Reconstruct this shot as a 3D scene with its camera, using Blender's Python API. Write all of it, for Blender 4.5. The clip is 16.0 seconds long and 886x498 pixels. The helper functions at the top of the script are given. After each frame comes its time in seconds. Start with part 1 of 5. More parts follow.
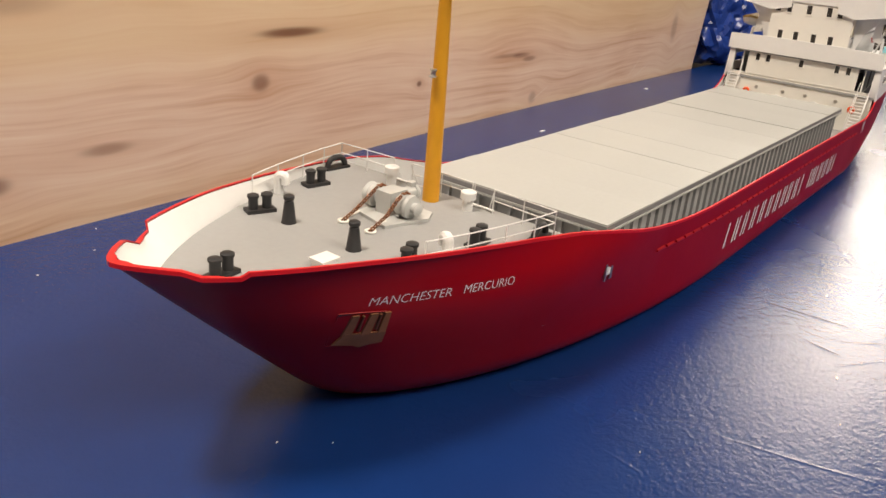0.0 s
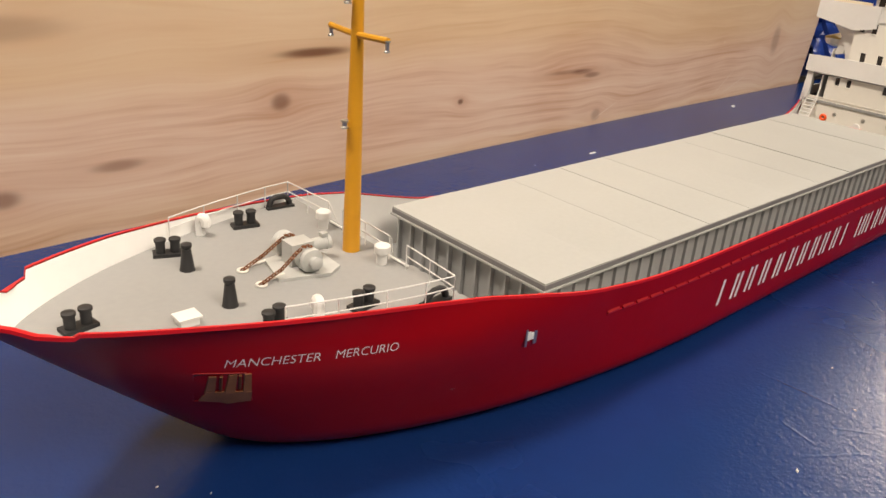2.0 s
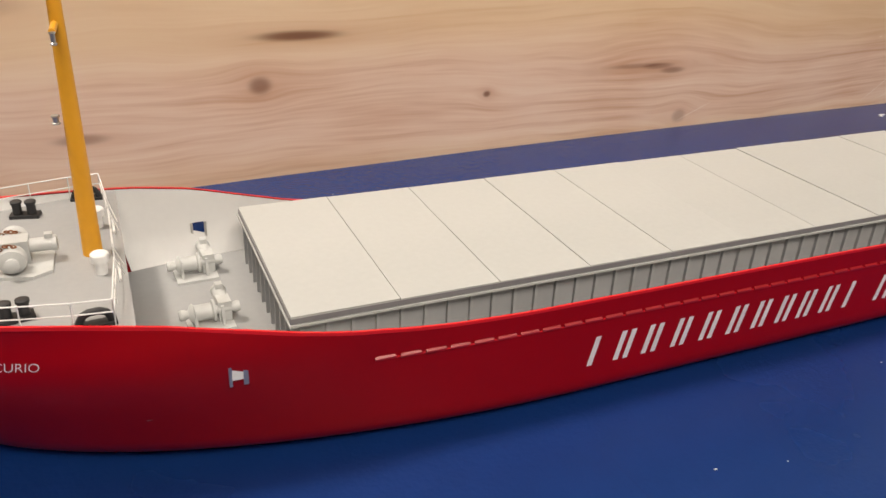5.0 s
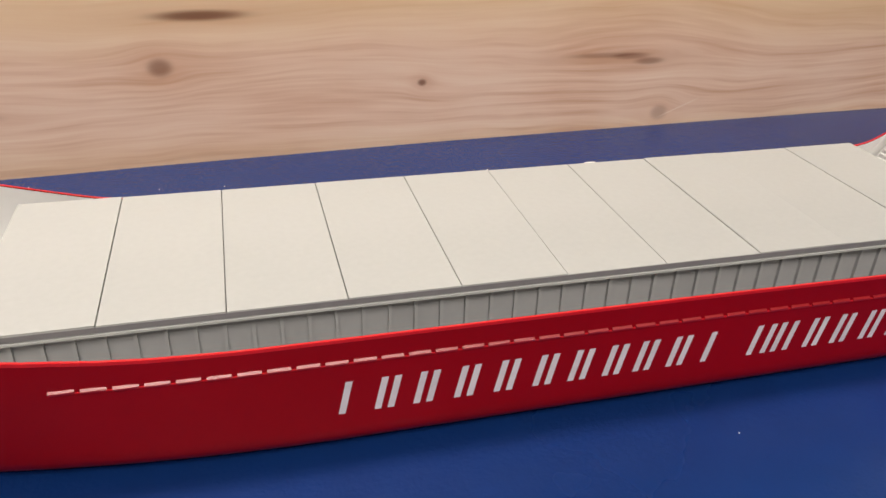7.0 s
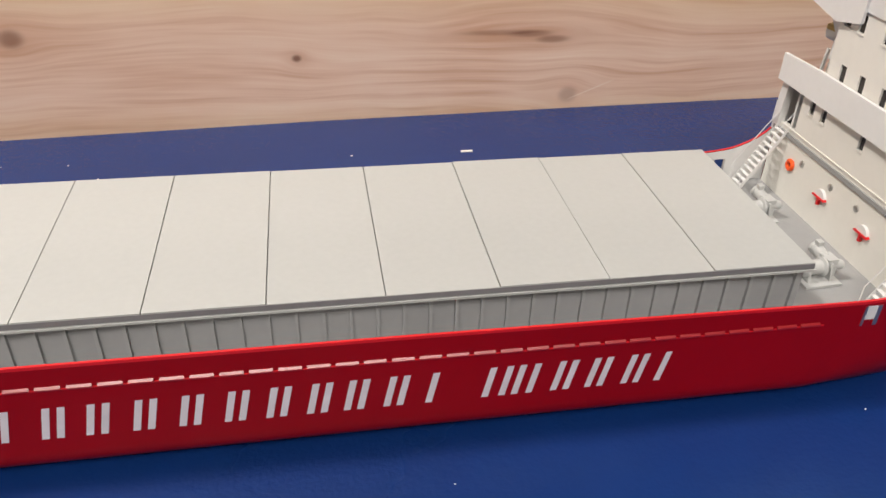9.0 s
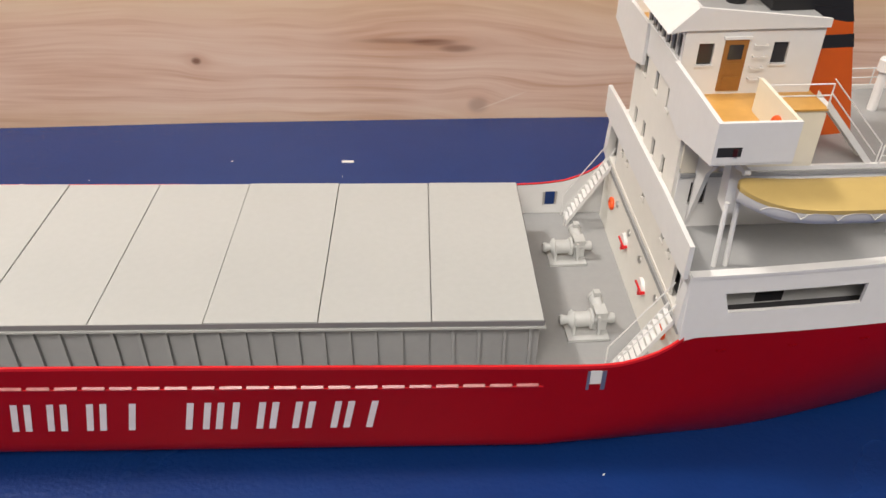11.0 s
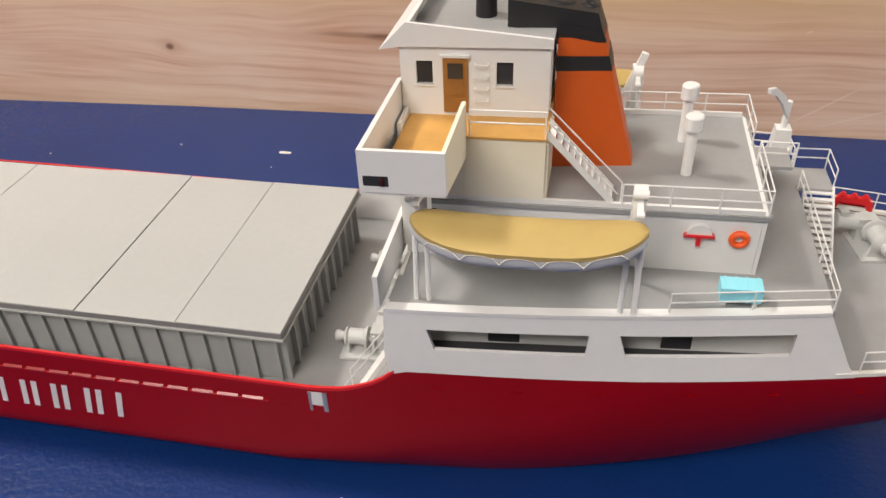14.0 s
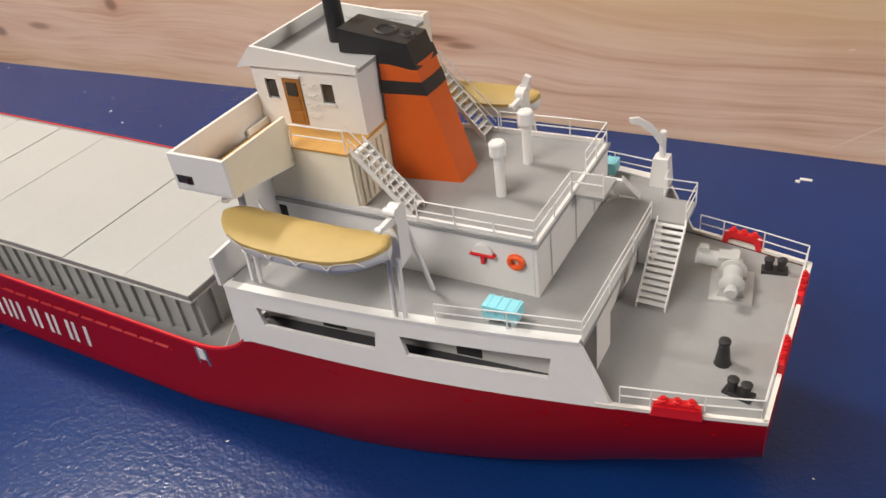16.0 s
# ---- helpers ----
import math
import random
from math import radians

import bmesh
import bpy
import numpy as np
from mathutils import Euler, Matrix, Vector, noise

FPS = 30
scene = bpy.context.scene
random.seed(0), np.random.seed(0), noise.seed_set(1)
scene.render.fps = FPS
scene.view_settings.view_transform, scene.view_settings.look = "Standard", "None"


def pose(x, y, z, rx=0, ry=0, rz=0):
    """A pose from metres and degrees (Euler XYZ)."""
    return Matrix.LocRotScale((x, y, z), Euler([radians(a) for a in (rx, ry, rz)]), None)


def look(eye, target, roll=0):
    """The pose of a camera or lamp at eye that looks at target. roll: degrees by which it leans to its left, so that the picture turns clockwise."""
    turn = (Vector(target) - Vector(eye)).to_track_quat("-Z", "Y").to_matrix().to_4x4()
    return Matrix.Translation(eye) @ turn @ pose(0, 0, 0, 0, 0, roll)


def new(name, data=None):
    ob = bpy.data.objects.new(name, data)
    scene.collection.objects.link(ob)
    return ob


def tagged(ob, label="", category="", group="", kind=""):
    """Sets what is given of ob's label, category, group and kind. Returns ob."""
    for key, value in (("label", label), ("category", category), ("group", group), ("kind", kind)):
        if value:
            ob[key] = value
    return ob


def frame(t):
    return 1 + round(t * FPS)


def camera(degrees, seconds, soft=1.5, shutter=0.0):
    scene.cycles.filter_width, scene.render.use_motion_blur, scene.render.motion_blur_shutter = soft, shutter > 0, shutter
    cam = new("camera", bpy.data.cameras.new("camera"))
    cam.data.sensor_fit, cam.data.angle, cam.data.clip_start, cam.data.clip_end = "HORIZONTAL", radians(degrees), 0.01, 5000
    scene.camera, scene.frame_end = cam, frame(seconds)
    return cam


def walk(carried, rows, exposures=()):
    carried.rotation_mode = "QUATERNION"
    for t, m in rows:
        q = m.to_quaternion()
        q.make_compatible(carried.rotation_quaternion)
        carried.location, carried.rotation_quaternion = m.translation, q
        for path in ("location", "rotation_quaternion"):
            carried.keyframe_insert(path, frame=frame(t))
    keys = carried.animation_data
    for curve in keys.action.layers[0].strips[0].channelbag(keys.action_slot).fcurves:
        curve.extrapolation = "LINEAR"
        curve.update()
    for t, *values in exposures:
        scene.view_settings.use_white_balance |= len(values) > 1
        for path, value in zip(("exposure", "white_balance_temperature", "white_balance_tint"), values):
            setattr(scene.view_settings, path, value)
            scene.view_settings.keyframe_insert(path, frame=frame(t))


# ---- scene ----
cam = camera(58.72, 16.0, soft=1.5)
PATH = [
    (0, (-0.22712, -0.17718, 0.16543), (-0.07863, -0.06755, 0.08842), 5.22),
    (0.5, (-0.22003, -0.19242, 0.17853), (-0.07643, -0.07720, 0.10041), 5.06),
    (1, (-0.21117, -0.19641, 0.18550), (-0.07314, -0.07521, 0.10641), 4.92),
    (1.5, (-0.18715, -0.20886, 0.19369), (-0.05523, -0.08172, 0.11348), 4.81),
    (2, (-0.15935, -0.22176, 0.18956), (-0.03425, -0.08878, 0.10793), 4.71),
    (2.5, (-0.13782, -0.22474, 0.19111), (-0.01836, -0.08774, 0.10768), 4.50),
    (3, (-0.12168, -0.23362, 0.19893), (-0.00948, -0.09140, 0.11414), 4.28),
    (3.5, (-0.09833, -0.24603, 0.20067), (0.00526, -0.09816, 0.11464), 4.00),
    (4, (-0.06683, -0.26033, 0.20518), (0.02701, -0.10681, 0.11785), 3.70),
    (4.2, (-0.04895, -0.26424, 0.20382), (0.04074, -0.10833, 0.11635), 3.44),
    (6.5, (0.10877, -0.28268, 0.19303), (0.16137, -0.11404, 0.09924), 2.37),
    (7, (0.14900, -0.27316, 0.19806), (0.19651, -0.10448, 0.10168), 2.10),
    (7.5, (0.18091, -0.27026, 0.20403), (0.22419, -0.10200, 0.10496), 1.93),
    (8, (0.21208, -0.26740, 0.20286), (0.25115, -0.10038, 0.10001), 1.91),
    (8.5, (0.24719, -0.26952, 0.21161), (0.28265, -0.10346, 0.10593), 2.01),
    (9, (0.27876, -0.26421, 0.21305), (0.30952, -0.09902, 0.10458), 1.93),
    (9.5, (0.31233, -0.26065, 0.21495), (0.33715, -0.09623, 0.10381), 1.85),
    (10, (0.35140, -0.26117, 0.22491), (0.37013, -0.09769, 0.11124), 1.59),
    (10.2, (0.36715, -0.26148, 0.22728), (0.38341, -0.09803, 0.11317), 1.50),
    (12.5, (0.48085, -0.25885, 0.23738), (0.46917, -0.09500, 0.12328), -0.43),
    (13, (0.50833, -0.24768, 0.23563), (0.49168, -0.08464, 0.12100), -0.33),
    (13.5, (0.53948, -0.24104, 0.23713), (0.51446, -0.08004, 0.12114), -0.67),
    (14, (0.56046, -0.23648, 0.23589), (0.52520, -0.07817, 0.11886), -2.27),
    (14.5, (0.59095, -0.23179, 0.24034), (0.54450, -0.07684, 0.12273), -4.01),
    (15, (0.62671, -0.22773, 0.24796), (0.56796, -0.07739, 0.12987), -5.04),
    (15.5, (0.66216, -0.21680, 0.25355), (0.58841, -0.07328, 0.13538), -6.64),
    (16, (0.69553, -0.20926, 0.24962), (0.60605, -0.07384, 0.13275), -8.30),
]
EXPOSURES = [(0, 0.06, 6700, 10), (1.5, 0.05, 6850, 10), (4, 0.08, 6550, 10), (7, 0.08, 6150, 10), (8.5, 0.08, 5980, 10), (10, 0.08, 6020, 10), (13, 0.06, 6080, 10), (16, 0.06, 6080, 10)]
walk(cam, [(t, look(eye, target, roll)) for t, eye, target, roll in PATH], EXPOSURES)
# ---- light ----
world = bpy.data.worlds.new("room_light")
scene.world = world
world.use_nodes = True
world.node_tree.nodes["Background"].inputs["Color"].default_value = (1.0, 0.86, 0.72, 1)
world.node_tree.nodes["Background"].inputs["Strength"].default_value = 0.02


def area_lamp(name, eye, target, size, watts, colour):
    data = bpy.data.lights.new(name, "AREA")
    data.shape, data.size, data.energy, data.color = "DISK", size, watts, colour
    ob = new(name, data)
    ob.matrix_world = look(eye, target)
    return ob


area_lamp("ceiling_lamp_light", (-0.45, 0.16, 1.53), (0.25, 0.0, 0.0), 0.30, 34.0, (1.0, 0.88, 0.75))
area_lamp("rear_lamp_light", (2.40, 0.15, 0.88), (0.3, -0.05, 0.0), 0.62, 15.5, (1.0, 0.88, 0.75))
area_lamp("room_lamp_light", (0.10, -1.02, 1.52), (0.3, 0.1, 0.05), 1.10, 49.0, (1.0, 0.88, 0.75))

# ---- materials ----
U = 0.01  # the model is laid out in centimetres


def material(name, colour, rough=0.5, metal=0.0, grain=0.06, scale=300.0, bump=0.0, dirt=0.0, dirt_scale=25.0, coat=0.0, spec=0.5):
    """Paint, plastic or metal with a fine grain, larger faint stains and a slight relief."""
    m = bpy.data.materials.new(name)
    m.use_nodes = True
    nt = m.node_tree
    bsdf = nt.nodes["Principled BSDF"]
    coord = nt.nodes.new("ShaderNodeTexCoord")
    fine = nt.nodes.new("ShaderNodeTexNoise")
    fine.inputs["Scale"].default_value, fine.inputs["Detail"].default_value = scale, 3
    big = nt.nodes.new("ShaderNodeTexNoise")
    big.inputs["Scale"].default_value, big.inputs["Detail"].default_value = dirt_scale, 5
    for n in (fine, big):
        nt.links.new(coord.outputs["Object"], n.inputs["Vector"])
    amount = nt.nodes.new("ShaderNodeMath")
    amount.operation = "MULTIPLY_ADD"
    amount.inputs[1].default_value, amount.inputs[2].default_value = 2 * grain, 1 - grain
    nt.links.new(fine.outputs["Fac"], amount.inputs[0])
    stain = nt.nodes.new("ShaderNodeMapRange")
    stain.inputs["From Min"].default_value, stain.inputs["From Max"].default_value = 0.35, 0.7
    stain.inputs["To Min"].default_value, stain.inputs["To Max"].default_value = 1.0, 1.0 - dirt
    nt.links.new(big.outputs["Fac"], stain.inputs["Value"])
    both = nt.nodes.new("ShaderNodeMath")
    both.operation = "MULTIPLY"
    nt.links.new(amount.outputs[0], both.inputs[0])
    nt.links.new(stain.outputs["Result"], both.inputs[1])
    tint = nt.nodes.new("ShaderNodeVectorMath")
    tint.operation = "SCALE"
    tint.inputs[0].default_value = colour
    nt.links.new(both.outputs[0], tint.inputs["Scale"])
    nt.links.new(tint.outputs[0], bsdf.inputs["Base Color"])
    gloss = nt.nodes.new("ShaderNodeMapRange")
    gloss.inputs["To Min"].default_value, gloss.inputs["To Max"].default_value = max(0.03, rough - 0.08), min(1, rough + 0.08)
    nt.links.new(big.outputs["Fac"], gloss.inputs["Value"])
    nt.links.new(gloss.outputs["Result"], bsdf.inputs["Roughness"])
    bsdf.inputs["Metallic"].default_value = metal
    bsdf.inputs["Coat Weight"].default_value = coat
    bsdf.inputs["Specular IOR Level"].default_value = spec
    bsdf.inputs["Coat Roughness"].default_value = 0.02
    if bump:
        relief = nt.nodes.new("ShaderNodeBump")
        relief.inputs["Strength"].default_value, relief.inputs["Distance"].default_value = bump, 0.0004
        nt.links.new(fine.outputs["Fac"], relief.inputs["Height"])
        nt.links.new(relief.outputs["Normal"], bsdf.inputs["Normal"])
    return m


RED = material("red_hull_paint", (0.285, 0.0006, 0.0040), 0.36, grain=0.05, scale=220, bump=0.08, dirt=0.10, dirt_scale=18, spec=0.22)
STRAKE = material("glossy_red_strip", (0.36, 0.006, 0.010), 0.34, grain=0.06, spec=0.9)
RIM = material("red_rim_paint", (0.62, 0.010, 0.014), 0.35, grain=0.05)
WHITE = material("white_paint", (0.74, 0.74, 0.73), 0.45, grain=0.03, scale=260, bump=0.06, dirt=0.05)
IVORY = material("ivory_paint", (0.80, 0.75, 0.61), 0.5, grain=0.03, scale=260, bump=0.06, dirt=0.08)
CREAM = material("aged_white_paint", (0.78, 0.765, 0.71), 0.5, grain=0.03, scale=260, bump=0.06, dirt=0.06)
GREY = material("grey_deck_paint", (0.305, 0.31, 0.31), 0.55, grain=0.05, scale=400, bump=0.10, dirt=0.08, dirt_scale=12)
LID = material("hatch_grey_paint", (0.442, 0.455, 0.445), 0.5, grain=0.04, scale=350, bump=0.08, dirt=0.06, dirt_scale=10)
COAM = material("coaming_grey_paint", (0.33, 0.335, 0.34), 0.5, grain=0.05, scale=300, bump=0.08, dirt=0.12, dirt_scale=30)
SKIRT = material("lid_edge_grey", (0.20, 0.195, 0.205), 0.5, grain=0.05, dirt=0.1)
FITTING = material("light_grey_fittings", (0.50, 0.51, 0.50), 0.45, grain=0.06, dirt=0.15, dirt_scale=60)
BLACK = material("black_fittings", (0.022, 0.022, 0.024), 0.55, grain=0.15, dirt=0.2, dirt_scale=80)
FUNNEL_BLACK = material("matt_black_funnel", (0.016, 0.016, 0.018), 0.45, grain=0.12, dirt=0.15)
ORANGE = material("orange_funnel_paint", (0.58, 0.095, 0.004), 0.5, grain=0.05, scale=250, bump=0.08, dirt=0.08)
BUOY = material("orange_lifebuoy", (0.82, 0.10, 0.012), 0.4)
YELLOW = material("ochre_mast_paint", (0.70, 0.33, 0.015), 0.42, grain=0.05, bump=0.05, dirt=0.1)
TAN = material("tan_boat_cover", (0.50, 0.365, 0.125), 0.6, grain=0.05, bump=0.08, dirt=0.1)
DECKWOOD = material("varnished_deck_wood", (0.60, 0.33, 0.08), 0.5, grain=0.12, scale=180, bump=0.1, dirt=0.25, dirt_scale=60)
DOORWOOD = material("brown_door_wood", (0.33, 0.145, 0.03), 0.45, grain=0.12, dirt=0.2, dirt_scale=90)
CHAIN = material("copper_chain", (0.20, 0.075, 0.03), 0.4, metal=0.6, grain=0.15)
RUST = material("rusty_anchor", (0.30, 0.12, 0.045), 0.6, grain=0.15, dirt=0.3, dirt_scale=120)
MAROON = material("dark_red_recess", (0.045, 0.004, 0.004), 0.5, dirt=0.2, dirt_scale=80)
STEEL = material("bare_steel", (0.55, 0.54, 0.52), 0.35, metal=0.9, grain=0.08)
CYAN = material("light_blue_box", (0.28, 0.68, 0.78), 0.45, grain=0.04)
# near-black standing in for the shade inside the covered passage
PASSAGE_SHADE = material("passage_shade", (0.045, 0.045, 0.05), 0.6, dirt=0.2, dirt_scale=40)
DARK = material("dark_interior", (0.02, 0.02, 0.022), 0.7)
TINT = material("smoked_window", (0.035, 0.033, 0.032), 0.15, grain=0.05)
LETTER = material("white_lettering", (0.74, 0.70, 0.72), 0.5, grain=0.06, dirt=0.12, dirt_scale=90)
BLUEBAG = material("blue_plastic_bag", (0.015, 0.045, 0.24), 0.28, grain=0.1)
PLASTER = material("plaster_wall", (0.62, 0.57, 0.50), 0.8, grain=0.05, scale=40, dirt=0.1, dirt_scale=2)
CEILING = material("ceiling_paint", (0.75, 0.72, 0.68), 0.85, grain=0.03, scale=40, dirt=0.05, dirt_scale=2)
DARKWALL = material("dark_shelf_wall", (0.07, 0.06, 0.055), 0.8, grain=0.1, scale=30, dirt=0.2, dirt_scale=4)


CREASES = ((0.165, -0.091, 0.168, -0.139, 0.5), (0.137, -0.122, 0.133, -0.139, 0.5), (0.147, -0.132, 0.164, -0.150, 0.35), (0.119, -0.136, 0.147, -0.155, 0.35),
           (0.031, -0.115, 0.045, -0.171, 0.5), (-0.006, -0.089, -0.009, -0.108, 0.35), (0.30, -0.14, 0.36, -0.125, 0.3), (0.45, -0.15, 0.50, -0.135, 0.3))


def table_material():
    """Blue vinyl sheet: fine leathery grain, scuffs and a few pale specks."""
    m = material("blue_vinyl_sheet", (0.0055, 0.029, 0.140), 0.25, grain=0.10, scale=60, dirt=0.10, dirt_scale=5, spec=0.36)
    nt = m.node_tree
    bsdf = nt.nodes["Principled BSDF"]
    coord = nt.nodes.new("ShaderNodeTexCoord")
    heights = []
    for scale, weight in ((620.0, 0.5), (280.0, 0.75), (35.0, 0.14), (9.0, 0.4)):
        n = nt.nodes.new("ShaderNodeTexNoise")
        n.inputs["Scale"].default_value, n.inputs["Detail"].default_value = scale, 4
        nt.links.new(coord.outputs["Object"], n.inputs["Vector"])
        s = nt.nodes.new("ShaderNodeMath")
        s.operation = "MULTIPLY"
        s.inputs[1].default_value = weight
        nt.links.new(n.outputs["Fac"], s.inputs[0])
        heights.append(s)
    total = heights[0]
    for h in heights[1:]:
        a = nt.nodes.new("ShaderNodeMath")
        nt.links.new(total.outputs[0], a.inputs[0])
        nt.links.new(h.outputs[0], a.inputs[1])
        total = a
    # straight creases in the sheet: ends in metres and how deep

    def calc(operation, a, b, c=0.0):
        n = nt.nodes.new("ShaderNodeMath")
        n.operation = operation
        for k, v in enumerate((a, b, c)):
            if isinstance(v, (int, float)):
                n.inputs[k].default_value = v
            else:
                nt.links.new(v, n.inputs[k])
        return n.outputs[0]

    wob = nt.nodes.new("ShaderNodeTexNoise")
    wob.inputs["Scale"].default_value = 35.0
    nt.links.new(coord.outputs["Object"], wob.inputs["Vector"])
    split = nt.nodes.new("ShaderNodeSeparateXYZ")
    nt.links.new(coord.outputs["Object"], split.inputs[0])
    px, py = split.outputs["X"], calc("MULTIPLY_ADD", wob.outputs["Fac"], 0.008, split.outputs["Y"])
    height = total.outputs[0]
    for xa, ya, xb, yb, deep in CREASES:
        length = math.hypot(xb - xa, yb - ya)
        ux, uy = (xb - xa) / length, (yb - ya) / length
        dx, dy = calc("SUBTRACT", px, xa), calc("SUBTRACT", py, ya + 0.004)
        along = calc("DIVIDE", calc("ADD", calc("MULTIPLY", dx, ux), calc("MULTIPLY", dy, uy)), length)
        aside = calc("DIVIDE", calc("SUBTRACT", calc("MULTIPLY", dy, ux), calc("MULTIPLY", dx, uy)), 0.0007)
        ridge = calc("POWER", 2.718, calc("MULTIPLY", calc("MULTIPLY", aside, aside), -1.0))
        ends = calc("MAXIMUM", calc("MULTIPLY", calc("MULTIPLY", along, calc("SUBTRACT", 1.0, along)), 4.0), 0.0)
        height = calc("ADD", height, calc("MULTIPLY", calc("MULTIPLY", ridge, ends), deep))
    relief = nt.nodes.new("ShaderNodeBump")
    relief.inputs["Strength"].default_value, relief.inputs["Distance"].default_value = 0.34, 0.0009
    nt.links.new(height, relief.inputs["Height"])
    nt.links.new(relief.outputs["Normal"], bsdf.inputs["Normal"])
    return m


def pine_material():
    """Varnished pine: long grain that bends round knots."""
    m = bpy.data.materials.new("varnished_pine")
    m.use_nodes = True
    nt = m.node_tree
    bsdf = nt.nodes["Principled BSDF"]

    def node(kind, **values):
        n = nt.nodes.new(kind)
        for key, value in values.items():
            n.inputs[key].default_value = value
        return n

    def calc(operation, a, b, c=0.0):
        n = nt.nodes.new("ShaderNodeMath")
        n.operation = operation
        for i, v in enumerate((a, b, c)):
            if isinstance(v, (int, float)):
                n.inputs[i].default_value = v
            else:
                nt.links.new(v, n.inputs[i])
        return n.outputs[0]

    coord = node("ShaderNodeTexCoord")
    split = node("ShaderNodeSeparateXYZ")
    nt.links.new(coord.outputs["Object"], split.inputs[0])
    x, z = split.outputs["X"], split.outputs["Z"]
    # knots: place along the board, height, half length, half height, how dark, in metres
    knots = ((0.1066, 0.0578, 0.0065, 0.0050, 0.62), (0.133, 0.0885, 0.024, 0.0028, 0.85), (-0.003, 0.0317, 0.013, 0.003, 0.5),
             (-0.066, 0.0222, 0.008, 0.0045, 0.62), (0.272, 0.0403, 0.0026, 0.0020, 0.8), (0.404, 0.0532, 0.022, 0.0016, 0.36), (0.426, 0.0520, 0.013, 0.0020, 0.50), (0.441, 0.0478, 0.010, 0.0022, 0.55),
             (0.456, 0.008, 0.006, 0.005, 0.38), (-0.058, 0.112, 0.03, 0.006, 0.35), (0.80, 0.06, 0.008, 0.014, 0.35), (0.62, 0.13, 0.02, 0.006, 0.6))
    push, dark, halo = 0.0, 0.0, 0.0
    for kx, kz, a, b, deep in knots:
        dx = calc("DIVIDE", calc("SUBTRACT", x, kx), a)
        dz = calc("DIVIDE", calc("SUBTRACT", z, kz), b)
        d2 = calc("ADD", calc("MULTIPLY", dx, dx), calc("MULTIPLY", dz, dz))
        near = calc("POWER", 2.718, calc("MULTIPLY", calc("MULTIPLY", d2, d2), -0.6))
        wide = calc("POWER", 2.718, calc("MULTIPLY", d2, -0.10))
        dark = calc("MULTIPLY_ADD", near, deep, dark)
        halo = calc("MULTIPLY_ADD", wide, deep, halo)
        push = calc("MULTIPLY_ADD", calc("MULTIPLY", wide, calc("SUBTRACT", z, kz)), -0.75, push)
    bend = node("ShaderNodeTexNoise", Scale=1.0, Detail=3.0)
    stretch = node("ShaderNodeMapping", Scale=(3.0, 1.0, 9.0))
    nt.links.new(coord.outputs["Object"], stretch.inputs["Vector"])
    nt.links.new(stretch.outputs[0], bend.inputs["Vector"])
    level = calc("ADD", calc("ADD", z, push), calc("MULTIPLY", bend.outputs["Fac"], 0.050))
    place = node("ShaderNodeCombineXYZ")
    nt.links.new(calc("MULTIPLY", x, 0.035), place.inputs["X"])
    nt.links.new(level, place.inputs["Z"])
    rings = node("ShaderNodeTexNoise", Scale=85.0, Detail=4.0, Roughness=0.58)
    nt.links.new(place.outputs[0], rings.inputs["Vector"])
    fine_place = node("ShaderNodeCombineXYZ")
    nt.links.new(calc("MULTIPLY", x, 0.04), fine_place.inputs["X"])
    nt.links.new(level, fine_place.inputs["Z"])
    fine = node("ShaderNodeTexNoise", Scale=420.0, Detail=2.0)
    nt.links.new(fine_place.outputs[0], fine.inputs["Vector"])
    blotch = node("ShaderNodeTexNoise", Scale=7.0, Detail=3.0)
    nt.links.new(coord.outputs["Object"], blotch.inputs["Vector"])
    # thin late-wood lines, fading in and out along the board
    wander = calc("MULTIPLY_ADD", rings.outputs["Fac"], 9.0, calc("MULTIPLY", level, 640.0))
    crest = calc("POWER", calc("MULTIPLY_ADD", calc("SINE", wander, 0.0), 0.5, 0.5), 5.0)
    fade = node("ShaderNodeTexNoise", Scale=1.0, Detail=2.0)
    fade_place = node("ShaderNodeMapping", Scale=(5.0, 1.0, 26.0))
    nt.links.new(coord.outputs["Object"], fade_place.inputs["Vector"])
    nt.links.new(fade_place.outputs[0], fade.inputs["Vector"])
    line = calc("MULTIPLY", crest, calc("MAXIMUM", calc("MULTIPLY_ADD", fade.outputs["Fac"], 2.4, -0.95), 0.0))
    body = calc("ADD", calc("MULTIPLY", rings.outputs["Fac"], 0.48), calc("ADD", calc("MULTIPLY", fine.outputs["Fac"], 0.22), calc("MULTIPLY", blotch.outputs["Fac"], 0.30)))
    mixed = calc("MULTIPLY_ADD", line, -0.13, body)
    ramp = node("ShaderNodeValToRGB")
    ramp.color_ramp.elements[0].position, ramp.color_ramp.elements[0].color = 0.34, (0.66, 0.40, 0.255, 1)
    ramp.color_ramp.elements[1].position, ramp.color_ramp.elements[1].color = 0.62, (0.90, 0.71, 0.56, 1)
    mid = ramp.color_ramp.elements.new(0.5)
    mid.color = (0.83, 0.605, 0.455, 1)
    nt.links.new(mixed, ramp.inputs[0])
    sap = node("ShaderNodeMapRange")
    sap.inputs["From Min"].default_value, sap.inputs["From Max"].default_value = 0.085, 0.115
    sap.inputs["To Max"].default_value = 0.55
    nt.links.new(level, sap.inputs["Value"])
    golden = node("ShaderNodeMix")
    golden.data_type = "RGBA"
    golden.inputs[7].default_value = (0.84, 0.62, 0.35, 1)
    nt.links.new(sap.outputs[0], golden.inputs[0])
    nt.links.new(ramp.outputs[0], golden.inputs[6])
